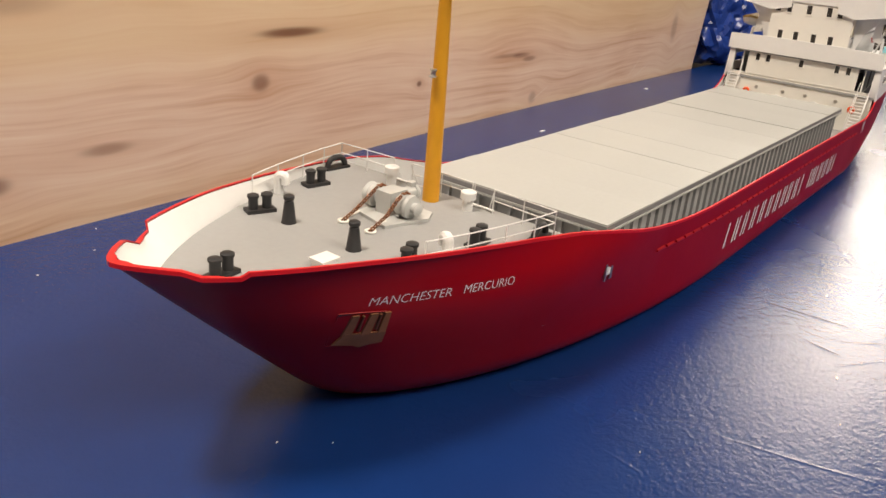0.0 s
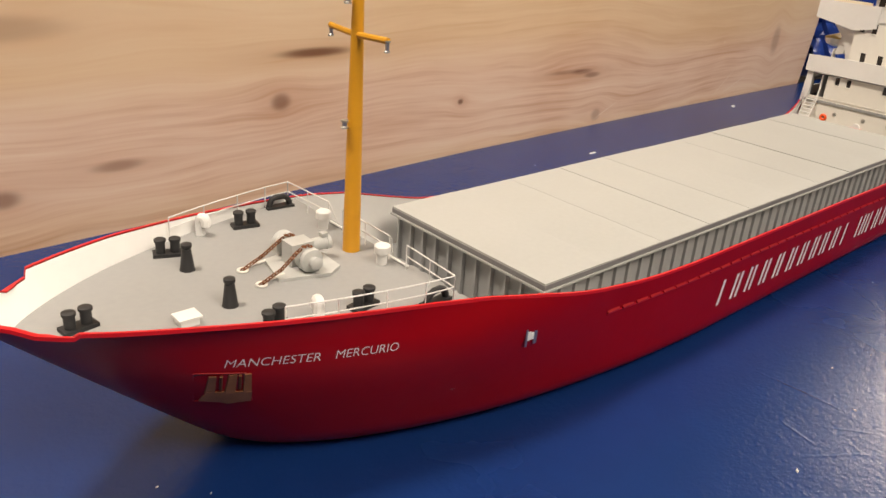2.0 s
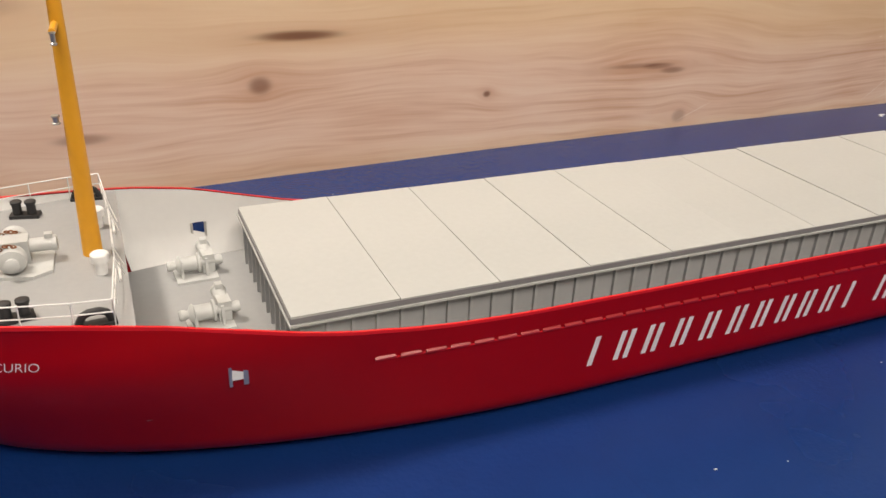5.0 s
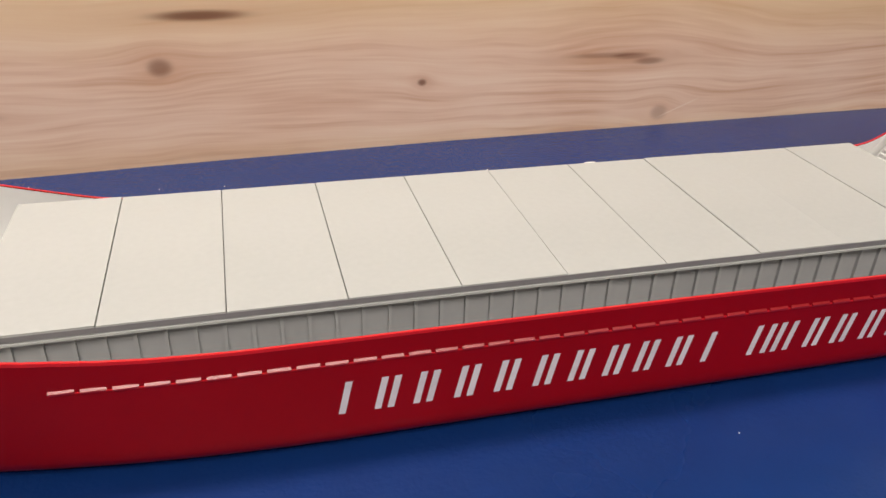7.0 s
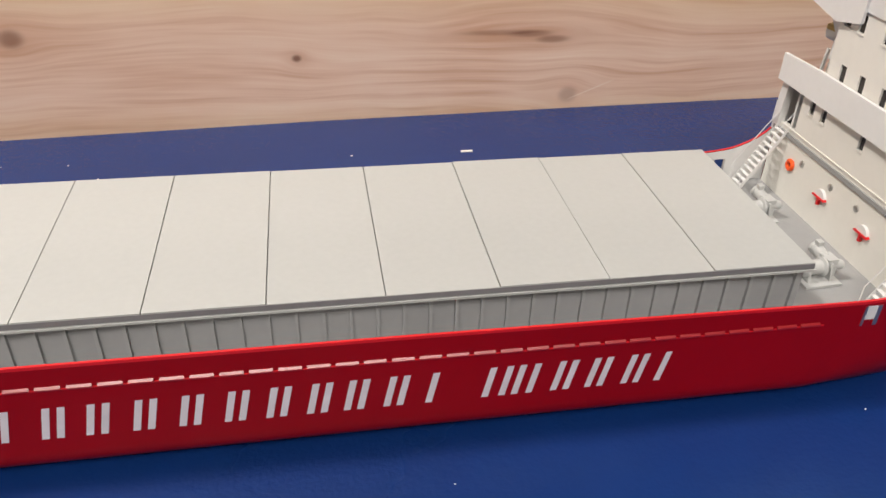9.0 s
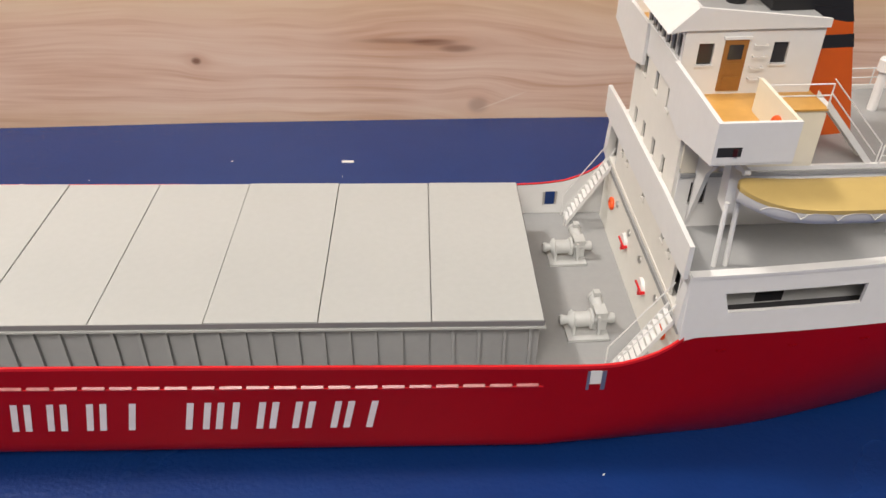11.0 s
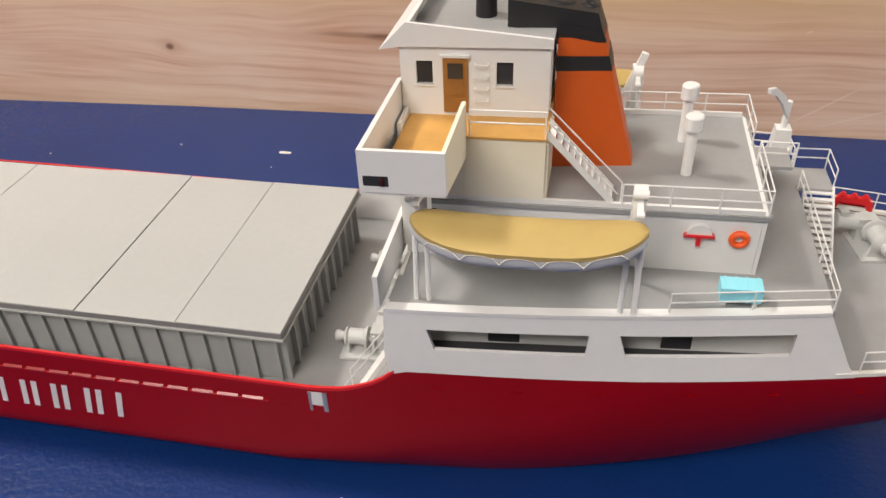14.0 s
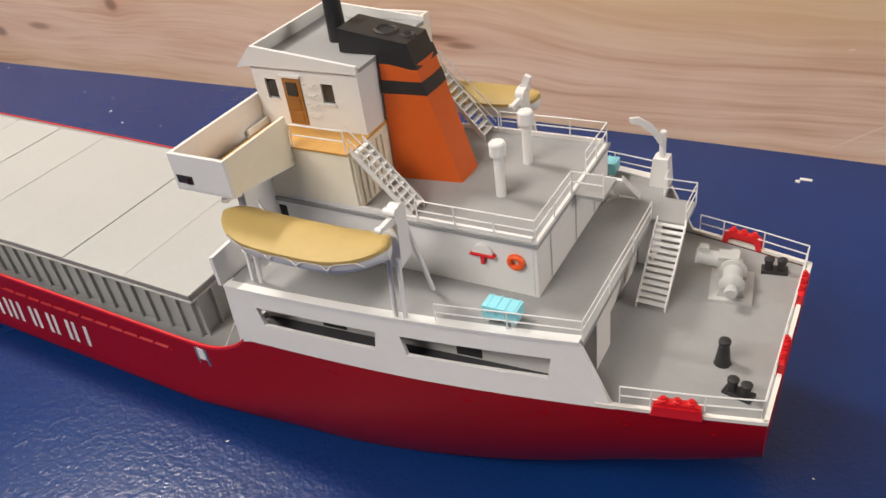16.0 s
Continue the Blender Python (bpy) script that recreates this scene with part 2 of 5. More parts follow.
    ring_tint = node("ShaderNodeMix")
    ring_tint.data_type = "RGBA"
    ring_tint.inputs[7].default_value = (0.46, 0.19, 0.08, 1)
    nt.links.new(calc("MINIMUM", calc("MULTIPLY", halo, 0.34), 0.45), ring_tint.inputs[0])
    nt.links.new(golden.outputs[2], ring_tint.inputs[6])
    knot_tint = node("ShaderNodeMix")
    knot_tint.data_type = "RGBA"
    knot_tint.inputs[7].default_value = (0.15, 0.045, 0.018, 1)
    nt.links.new(calc("MINIMUM", dark, 0.92), knot_tint.inputs[0])
    nt.links.new(ring_tint.outputs[2], knot_tint.inputs[6])
    # pale scratches in the varnish: ends along the board and in height, in metres
    mark = 0.0
    for xa, za, xb, zb in ((0.672, 0.002, 0.716, 0.033), (0.690, 0.003, 0.745, 0.022), (0.675, 0.064, 0.679, 0.065), (0.455, 0.004, 0.490, 0.018)):
        length = math.hypot(xb - xa, zb - za)
        ux, uz = (xb - xa) / length, (zb - za) / length
        dx, dz = calc("SUBTRACT", x, xa), calc("SUBTRACT", z, za)
        along = calc("DIVIDE", calc("ADD", calc("MULTIPLY", dx, ux), calc("MULTIPLY", dz, uz)), length)
        aside = calc("DIVIDE", calc("SUBTRACT", calc("MULTIPLY", dz, ux), calc("MULTIPLY", dx, uz)), 0.0005)
        ridge = calc("POWER", 2.718, calc("MULTIPLY", calc("MULTIPLY", aside, aside), -1.0))
        mark = calc("MULTIPLY_ADD", ridge, calc("MINIMUM", calc("MAXIMUM", calc("MULTIPLY", calc("MULTIPLY", along, calc("SUBTRACT", 1.0, along)), 5.0), 0.0), 1.0), mark)
    scratched = node("ShaderNodeMix")
    scratched.data_type = "RGBA"
    scratched.inputs[7].default_value = (0.93, 0.80, 0.68, 1)
    nt.links.new(calc("MINIMUM", calc("MULTIPLY", mark, 0.6), 0.7), scratched.inputs[0])
    nt.links.new(knot_tint.outputs[2], scratched.inputs[6])
    nt.links.new(scratched.outputs[2], bsdf.inputs["Base Color"])
    bsdf.inputs["Roughness"].default_value = 0.42
    bsdf.inputs["Coat Weight"].default_value = 0.35
    bsdf.inputs["Coat Roughness"].default_value = 0.18
    relief = node("ShaderNodeBump", Strength=0.25, Distance=0.0006)
    nt.links.new(mixed, relief.inputs["Height"])
    nt.links.new(relief.outputs["Normal"], bsdf.inputs["Normal"])
    return m


VINYL, PINE = table_material(), pine_material()

# ---- mesh helpers, all in centimetres ----


# the model is not quite straight: how far it rises, shifts along and swings aside over its length
RISE = ((-13, -0.07), (2, -0.08), (10, -0.15), (40, -0.16), (47, -0.09), (50.5, -0.02), (56, 0.10), (61, 0.23), (69, 0.36))
SLIDE = ((40, 0.05), (46, 0.06), (50, -0.06), (54, -0.06), (58, 0.04), (61, 0.11), (69, 0.14))
DRIFT = ((48, 0.0), (61, 0.08), (69, 0.17))
BENT = [False]


def bent(p):
    if not BENT[0]:
        return Vector(p)
    x, y, z = p
    f = min(1.0, max(0.0, z / 5.0))
    return Vector((x + lerp_table(x, SLIDE), y + lerp_table(x, DRIFT), z + f * lerp_table(x, RISE)))


def verts(bm, points):
    return [bm.verts.new(bent(p) * U) for p in points]


def faces_between(bm, ring_a, ring_b, closed=True):
    n = len(ring_a)
    for i in range(n if closed else n - 1):
        j = (i + 1) % n
        bm.faces.new((ring_a[i], ring_a[j], ring_b[j], ring_b[i]))


def loft(bm, rings, closed=True, caps=True):
    made = [verts(bm, r) for r in rings]
    for a, b in zip(made, made[1:]):
        faces_between(bm, a, b, closed)
    if caps and closed:
        bm.faces.new(made[0][::-1])
        bm.faces.new(made[-1])
    return made


def box(bm, x0, x1, y0, y1, z0, z1):
    loft(bm, [[(x0, y0, z), (x1, y0, z), (x1, y1, z), (x0, y1, z)] for z in (z0, z1)])


def prism(bm, outline, depth):
    """outline: points in space; depth: the vector along which it is drawn out."""
    d = Vector(depth)
    loft(bm, [[tuple(p) for p in outline], [tuple(Vector(p) + d) for p in outline]])


def rod(bm, a, b, r, r2=None, n=8):
    a, b = Vector(a), Vector(b)
    r2 = r if r2 is None else r2
    axis = (b - a).normalized()
    side = axis.orthogonal().normalized()
    up = axis.cross(side)
    ring = [side * math.cos(2 * math.pi * i / n) + up * math.sin(2 * math.pi * i / n) for i in range(n)]
    loft(bm, [[tuple(a + r * v) for v in ring], [tuple(b + r2 * v) for v in ring]])


def lathe(bm, base, axis, profile, n=16):
    """profile: pairs of distance along the axis and radius."""
    base, axis = Vector(base), Vector(axis).normalized()
    side = axis.orthogonal().normalized()
    up = axis.cross(side)
    ring = [side * math.cos(2 * math.pi * i / n) + up * math.sin(2 * math.pi * i / n) for i in range(n)]
    loft(bm, [[tuple(base + axis * d + v * max(r, 0.004)) for v in ring] for d, r in profile])


def tube(bm, points, r, n=6):
    """One bent round bar through the points."""
    pts = [Vector(p) for p in points]
    rings = []
    side = None
    for i, p in enumerate(pts):
        ahead = (pts[min(i + 1, len(pts) - 1)] - p).normalized() + (p - pts[max(i - 1, 0)]).normalized()
        axis = ahead.normalized() if ahead.length > 1e-6 else Vector((0, 0, 1))
        side = axis.orthogonal().normalized() if side is None else (side - axis * side.dot(axis)).normalized()
        up = axis.cross(side)
        rings.append([tuple(p + r * (side * math.cos(2 * math.pi * k / n) + up * math.sin(2 * math.pi * k / n))) for k in range(n)])
    loft(bm, rings)


def torus(bm, centre, normal, big, small, n=24, k=8, squash=1.0):
    centre, normal = Vector(centre), Vector(normal).normalized()
    side = normal.orthogonal().normalized()
    up = normal.cross(side)
    rings = []
    for i in range(n):
        a = 2 * math.pi * i / n
        out = side * math.cos(a) + up * math.sin(a) * squash
        rings.append(verts(bm, [tuple(centre + out * (big + small * math.cos(2 * math.pi * j / k)) + normal * small * math.sin(2 * math.pi * j / k)) for j in range(k)]))
    for i in range(n):
        faces_between(bm, rings[i], rings[(i + 1) % n])


def straight(build, *values):
    """Builds a shared piece round the origin, without the model's bend."""
    was, BENT[0] = BENT[0], False
    build(*values)
    BENT[0] = was


def finish(bm, name, mat, smooth=True, bevel=0.0):
    if bevel:
        sharp = [e for e in bm.edges if len(e.link_faces) == 2 and e.calc_face_angle(0) > 0.6]
        bmesh.ops.bevel(bm, geom=sharp, offset=bevel * U, segments=2, affect="EDGES", clamp_overlap=True)
    bmesh.ops.recalc_face_normals(bm, faces=bm.faces)
    mesh = bpy.data.meshes.new(name)
    bm.to_mesh(mesh)
    bm.free()
    mesh.materials.append(mat)
    if smooth:
        mesh.polygons.foreach_set("use_smooth", [True] * len(mesh.polygons))
        mesh.set_sharp_from_angle(angle=radians(35))
    return mesh


def part(name, bm, mat, parent, label="", bevel=0.0, smooth=True):
    ob = new(name, finish(bm, name, mat, smooth, bevel))
    ob.parent = parent
    return tagged(ob, label)


def alike(name, mesh, parent, at):
    """One more piece that shares a mesh, at a place in centimetres."""
    ob = new(name, mesh)
    ob.parent = parent
    x, y, z = at
    ob.location = Vector((x + lerp_table(x, SLIDE), y + lerp_table(x, DRIFT), z + lerp_table(x, RISE))) * U
    return ob


def thing(name, bm, mat, label, category, group="", kind="", bevel=0.0):
    return tagged(new(name, finish(bm, name, mat, True, bevel)), label, category, group, kind)


# ---- hull form, in centimetres ----

def lerp_table(x, table):
    """Piecewise linear, eased by neighbours being close together."""
    if x <= table[0][0]:
        return table[0][1]
    for (xa, ya), (xb, yb) in zip(table, table[1:]):
        if x <= xb:
            return ya + (yb - ya) * (x - xa) / (xb - xa)
    return table[-1][1]


SHEER = ((-12.9, 7.76), (-12.3, 7.68), (-11.85, 7.60), (-11.7, 7.33), (-10.85, 7.33), (-10.7, 7.54), (-7.7, 7.42), (-4, 7.12), (-1, 6.84),
         (1.2, 6.58), (3.9, 6.07), (5.5, 5.72), (7.2, 5.42), (9, 5.20), (11, 5.08), (14, 5.0), (30, 4.95), (40, 4.85), (46, 4.72),
         (47.5, 4.70), (48.4, 4.76), (49.1, 4.95), (49.7, 5.22), (50.15, 5.52), (50.5, 5.86), (51.5, 5.9), (58, 5.92), (63.5, 6.02), (68.5, 6.1))
KNUCKLE = ((46, 5.6), (49, 5.5), (53.2, 5.1), (57.4, 4.4), (61, 3.9), (64, 3.5), (68.5, 3.4))


def stem(z):
    z = max(0.0, z)
    return -5.25 - 1.015 * z + 0.55 * math.exp(-z / 0.45)


def keel_z(x):
    return 0.0 if x < 54 else 4.0 * ((x - 54) / 14.4) ** 1.8


def top_half(x):
    return 6.4 if x < 48 else 6.4 - 2.35 * ((x - 48) / 20.4) ** 2.1


def half_breadth(x, z):
    """Half the hull's width in centimetres at x and height z."""
    zb, zt = keel_z(x), lerp_table(x, SHEER)
    low = lerp_table(x, KNUCKLE)
    tall = 1.0 if x < 46 else 1.0 + (max(zt - zb, 0.5) - 1.0) * min(1.0, (x - 46) / 13)
    w = min(1.0, max(0.0, (z - zb) / tall))
    side = low + (top_half(x) - low) * (1 - (1 - w) ** 2.0)
    x0 = stem(z)
    f = min(1.0, max(0.0, z / 7.3))
    s = min(1.0, max(0.0, (x - x0) / (18 - 3 * f - x0)))
    flare = 0.28 * max(0.0, z - 6.5) * min(1.0, max(0.0, (3 - x) / 7)) * min(1.0, s * 14)
    full = 1 + 0.13 * math.exp(-((z - 5.0) / (1.35 if z > 5.0 else 3.2)) ** 2) * min(1.0, max(0.0, (9 - x) / 8)) * min(1.0, s * 9)
    return flare + full * side * (1 - (1 - s) ** (2.05 + 0.5 * f)) ** (0.62 + 0.06 * f)

# ---- the room ----
bm = bmesh.new()
# table sheet, its far edge running along the board
FAR_EDGE = [(150, 24.6), (75, 23.5), (62, 23.3), (45, 22.9), (28, 22.35), (9, 21.3), (3, 20.85), (-10, 20.2), (-160, 14.0)]
loft(bm, [[(-160, -110, z), (150, -110, z)] + [(x, y, z) for x, y in FAR_EDGE] for z in (-2.5, 0.0)])
thing("table_top", bm, VINYL, "tabletop covered in scuffed blue vinyl sheet", "table", kind="structure", bevel=0.15)
bm = bmesh.new()
loft(bm, [[(-120, 20.7, z), (89.5 + 0.17 * z, 24.08, z), (89.5 + 0.17 * z, 26.6, z), (-120, 23.2, z)] for z in (-3.0, 34.0)])
thing("wooden_board", bm, PINE, "wide knotty varnished pine board standing behind the table", "board", bevel=0.12)
for name, mat, b in (("floor", DARKWALL, (-260, 330, -260, 190, -80, -76)), ("ceiling", CEILING, (-260, 330, -260, 190, 170, 174)),
                     ("wall_north", PLASTER, (-260, 330, 190, 196, -76, 170)), ("wall_south", PLASTER, (-260, 330, -266, -260, -76, 170)),
                     ("wall_east", DARKWALL, (330, 336, -260, 190, -76, 170)), ("wall_west", PLASTER, (-266, -260, -260, 190, -76, 170))):
    bm = bmesh.new()
    box(bm, *b)
    thing(name, bm, mat, "plain room " + name.split("_")[0], name.split("_")[0], kind="structure")
for k, (x, y) in enumerate(((-45, 16), (252, 15), (10, -102))):
    bm = bmesh.new()
    lathe(bm, (x, y, 170), (0, 0, -1), ((0, 6), (1.5, 7), (15, 16 + 15 * k), (15.5, 16.5 + 15 * k)), 32)
    thing("ceiling_lamp", bm, WHITE, "round white ceiling lamp shade", "lamp", "ceiling lamps")

# crumpled blue bag and a pale bundle behind the far end of the board
for name, mat, at, size, label in (("plastic_bag", BLUEBAG, (101, 27, 5.5), (9.5, 7, 8), "crumpled shiny blue plastic bag on the table"),
                                   ("cloth_bundle", PLASTER, (116, 34, 6), (9, 7, 11), "pale crumpled cloth bundle beside the blue bag")):
    bm = bmesh.new()
    bmesh.ops.create_icosphere(bm, subdivisions=5, radius=1.0)
    for v in bm.verts:
        p = v.co.copy()
        d = 1 + 0.35 * noise.noise(p * 1.6 + Vector((at[0], 0, 0))) + 0.28 * abs(noise.noise(p * 3.4)) - 0.10 * abs(noise.noise(p * 8.0))
        q = Vector((p.x * size[0], p.y * size[1], p.z * size[2])) * d
        q.z = max(q.z, -at[2] + 0.02)
        v.co = (q + Vector(at)) * U
    thing(name, bm, mat, label, "bag" if name == "plastic_bag" else "cloth")

# pale crumbs of paint on the sheet
rng = random.Random(5)
bm = bmesh.new()
for i in range(90):
    x, y, r = rng.uniform(-20, 90), rng.uniform(-17, 20), rng.choice((0.03, 0.035, 0.04, 0.06))
    if -6 < x < 69 and abs(y) < 7:
        continue
    a = rng.uniform(0, 3.14)
    u, v = Vector((math.cos(a), math.sin(a), 0)) * r * rng.uniform(1, 3), Vector((-math.sin(a), math.cos(a), 0)) * r
    c = Vector((x, y, 0.02))
    loft(bm, [[tuple(c + u), tuple(c + v), tuple(c - u), tuple(c - v)], [tuple(c + u * 0.6 + Vector((0, 0, 0.03))), tuple(c + v * 0.6 + Vector((0, 0, 0.03))), tuple(c - u * 0.6 + Vector((0, 0, 0.03))), tuple(c - v * 0.6 + Vector((0, 0, 0.03)))]])
for x, y, l in ((66.8, 20.6, 0.32), (37.2, 16.8, 0.36), (66.4, 20.3, 0.12)):
    box(bm, x - l, x + l, y - 0.1, y + 0.1, 0.005, 0.06)
thing("paint_crumbs", bm, CREAM, "pale crumbs and paint flakes scattered on the blue sheet", "crumbs", kind="stuff")

# ---- the ship ----
ship = tagged(new("model_ship"), "red and white model cargo ship with grey hatches on blue table", "model ship")
BENT[0] = True
FO, WELL, BOAT, TOP, BRIDGE = 6.58, 2.9, 8.3, 10.44, 12.68

FAR_DIP = ((4, 0.0), (9, 0.34), (44, 0.34), (48, 0.10), (51, 0.0))


def dipped(points, side):
    """The starboard bulwark is a little lower along the hold."""
    if side < 0:
        return points
    return [(x, y, z - lerp_table(x, FAR_DIP) * min(1.0, max(0.0, (z - 3.0) / 1.7))) for x, y, z in points]


# hull shell: columns run from stem to stern, rows from keel to rim
columns = []
cs = [(i / 60) ** 1.6 for i in range(61)]
ROWS = [0.0, 0.03, 0.07, 0.12, 0.18, 0.25, 0.35, 0.45, 0.55, 0.65, 0.75, 0.85, 0.93, 1.0]
for c in cs:
    xt = -12.9 + c * (18 + 12.9)
    if abs(xt - 18) < 1e-6:
        xt = 18
    col = []
    for h in ROWS:
        z = h * lerp_table(xt, SHEER)
        x = stem(z) + c * (18 - stem(z))
        if h == 1.0 and c == 0:
            x = stem(z)
        col.append((x, half_breadth(x, z), z))
    columns.append(col)
aft = [18 + i for i in range(1, 29)] + [46.5 + 0.4 * i for i in range(1, 12)] + [51.5 + 1.0 * i for i in range(17)] + [68.4]
for x in aft:
    zb, zt = keel_z(x), lerp_table(x, SHEER)
    columns.append([(x, half_breadth(x, zb + h * (zt - zb)), zb + h * (zt - zb)) for h in ROWS])

bm = bmesh.new()
for side in (-1, 1):
    grid = [verts(bm, dipped([(x, side * y, z) for x, y, z in col], side)) for col in columns]
    for a, b in zip(grid, grid[1:]):
        faces_between(bm, a, b, closed=False)
    keel = verts(bm, [(col[0][0], 0, col[0][2]) for col in columns])
    for i in range(len(columns) - 1):
        bm.faces.new((keel[i], keel[i + 1], grid[i + 1][0], grid[i][0]))
    end = columns[-1]
    mid = verts(bm, [(end[0][0], 0, z) for _, _, z in end])
    faces_between(bm, mid, grid[-1], closed=False)
bmesh.ops.remove_doubles(bm, verts=bm.verts, dist=0.0001)
hull = part("hull", bm, RED, ship, "bright red painted hull")

# rim of the bulwark and its white inner face
WALL = 0.08


def inside(x, z, gap=WALL):
    return max(0.0, half_breadth(x, z) - gap)


rim = bmesh.new()
inner = bmesh.new()
for side in (-1, 1):
    out_ring, in_ring, up_out, up_in, low, brk = [], [], [], [], [], 0
    for i, col in enumerate(columns):
        x, y, z = col[-1]
        if x > 50.6:
            break
        floor_z = FO - 0.3 if x < 1.0 else WELL
        if x < 1.0:
            brk = i + 1
        xi = x + (0.22 if i < 3 else 0.12 if i < 10 else 0.0)
        out_ring.append((x - (0.02 if i < 3 else 0), side * (y + 0.018), z - 0.10))
        up_out.append((x - (0.02 if i < 3 else 0), side * (y + 0.018), z + 0.03))
        up_in.append((xi, side * max(0, y - WALL), z + 0.03))
        in_ring.append((xi, side * max(0, y - WALL), z + 0.0))
        strip = []
        for k in range(8):
            zz = z - 0.03 + (floor_z - z + 0.03) * k / 7
            xl = max(xi, stem(zz) + 0.3)
            strip.append((xl, side * max(0, min(y - WALL, half_breadth(xl, zz) - WALL)), zz))
        low.append(strip)
    for a, b in ((out_ring, up_out), (up_out, up_in), (up_in, in_ring)):
        faces_between(rim, verts(rim, dipped(a, side)), verts(rim, dipped(b, side)), closed=False)
    for cut in (slice(0, brk + 1), slice(brk, None)):
        strips = [verts(inner, dipped(strip, side)) for strip in low[cut]]
        for a, b in zip(strips, strips[1:]):
            faces_between(inner, a, b, closed=False)
for b in (rim, inner):
    bmesh.ops.remove_doubles(b, verts=b.verts, dist=0.00001)
part("bulwark_rim", rim, RIM, hull, "bright red rim")
part("bulwark_lining", inner, WHITE, hull, "white inner bulwark")


def deck_sheet(xs, z, thick, reach):
    """A deck plate between port and starboard, following the hull."""
    b = bmesh.new()
    ring = [(x, -reach(x), z) for x in xs] + [(x, reach(x), z) for x in reversed(xs)]
    loft(b, [[(x, y, z - thick) for x, y, _ in ring], ring])
    return b


xs = [-12.0 + 0.35 * i for i in range(38)] + [1.1]
xs = [x for x in xs if x > stem(FO) + 0.15]
part("forecastle_deck", deck_sheet(xs, FO, 0.06, lambda x: inside(x, FO - 0.06, 0.06)), GREY, ship, "light grey raised bow deck")
part("main_deck", deck_sheet([1.0 + 0.8 * i for i in range(63)], WELL, 0.2, lambda x: max(0.3, inside(x, WELL, 0.08))), GREY, ship, "grey painted main deck")
bm = bmesh.new()
prism(bm, [(0.98, s * inside(1.0, z, 0.2), z) for s, z in ((-1, WELL), (-1, 4.0), (-1, 5.2), (-1, FO - 0.1), (1, FO - 0.1), (1, 5.2), (1, 4.0), (1, WELL))], (0.1, 0, 0))
part("forecastle_bulkhead", bm, WHITE, ship)

# ---- lettering ----
LIFT = 0.025


def on_hull(bm_in, side=-1):
    for v in bm_in.verts:
        p = v.co / U
        v.co = bent((p.x, side * (half_breadth(p.x, p.z) + p.y), p.z)) * U


def word(text, x0, z0, x1, z1, tall, parent, label):
    """A painted word whose foot runs from (x0, z0) to (x1, z1) on the port side of the hull."""
    curve = bpy.data.curves.new("word", "FONT")
    curve.body, curve.size, curve.resolution_u, curve.shear = text, 1.0, 3, 0.2
    curve.offset = -0.012
    ob = new("word", curve)
    mesh = bpy.data.meshes.new_from_object(ob.evaluated_get(bpy.context.evaluated_depsgraph_get()))
    bpy.data.objects.remove(ob)
    b = bmesh.new()
    b.from_mesh(mesh)
    bmesh.ops.triangulate(b, faces=b.faces)
    bmesh.ops.subdivide_edges(b, edges=[e for e in b.edges if e.calc_length() > 0.15], cuts=1)
    wide = max(v.co.x for v in b.verts)
    high = max(v.co.y for v in b.verts)
    for v in b.verts:
        u, h = v.co.x / wide, v.co.y / high
        v.co = Vector((x0 + (x1 - x0) * u, LIFT, z0 + (z1 - z0) * u + tall * h)) * U
    on_hull(b)
    return part("lettering", b, LETTER, parent, label)


word("MANCHESTER", -6.95, 5.66, -4.22, 5.53, 0.30, hull, "small white painted word")
word("MERCURIO", -3.80, 5.52, -1.72, 5.44, 0.30, hull, "small white painted word")


def stroke(bm, x, z, w, h, lean=0.0, n=4):
    """An upright painted stroke on the port side."""
    rows = []
    for i in range(n + 1):
        zz = z + h * i / n
        dx = lean * i / n
        rows.append([(x + dx, zz), (x + w + dx, zz)])
    for a, b in zip(rows, rows[1:]):
        v = [bm.verts.new(bent((px, -(half_breadth(px, pz) + LIFT), pz)) * U) for px, pz in (a[0], a[1], b[1], b[0])]
        bm.faces.new(v)


# company name, kept as plain pairs of leaning bars, as wide as its characters
for start, end, widths in ((17.25, 31.85, (83, 67, 72, 72, 72, 67, 67, 61, 67, 72)), (33.1, 40.3, (56, 28, 72, 67, 72, 67))):
    unit = (end - start - 0.3) / sum(widths)
    x = start
    for i, w in enumerate(widths):
        bm = bmesh.new()
        stroke(bm, x, 1.86, 0.24, 1.38, 0.28)
        if w > 30:
            stroke(bm, x + w * unit - 0.46, 1.86, 0.24, 1.38, 0.28)
        part("bar_mark", bm, LETTER, hull, "plain white painted bars" if i == 0 else "")
        x += w * unit

# row of short glossy red bars with rounded tops along the sheer strake
bm = bmesh.new()
straight(loft, bm, [[(x, 0.03, -0.075), (x, -0.075, -0.075), (x, -0.075, -0.020), (x, 0.0, 0.046), (x, 0.03, 0.046)] for x in (0.0, 0.76)])
dash_mesh = finish(bm, "strake_bar", STRAKE)
n = 40
for i in range(n):
    x = 8.5 + i * (45.8 - 8.5) / n
    z = 4.2 + (3.92 - 4.2) * i / n
    alike("strake_bar", dash_mesh, hull, (x, -half_breadth(x + 0.4, z), z))
bm = bmesh.new()
prev = None
for i in range(60):
    x = 8.5 + i * (45.8 - 8.5) / 59
    z = 4.08 + (3.80 - 4.08) * i / 59
    y = -half_breadth(x, z)
    cur = verts(bm, [(x, y + 0.02, z - 0.03), (x, y - 0.03, z - 0.03), (x, y - 0.03, z + 0.03), (x, y + 0.02, z + 0.03)])
    if prev:
        faces_between(bm, prev, cur)
    prev = cur
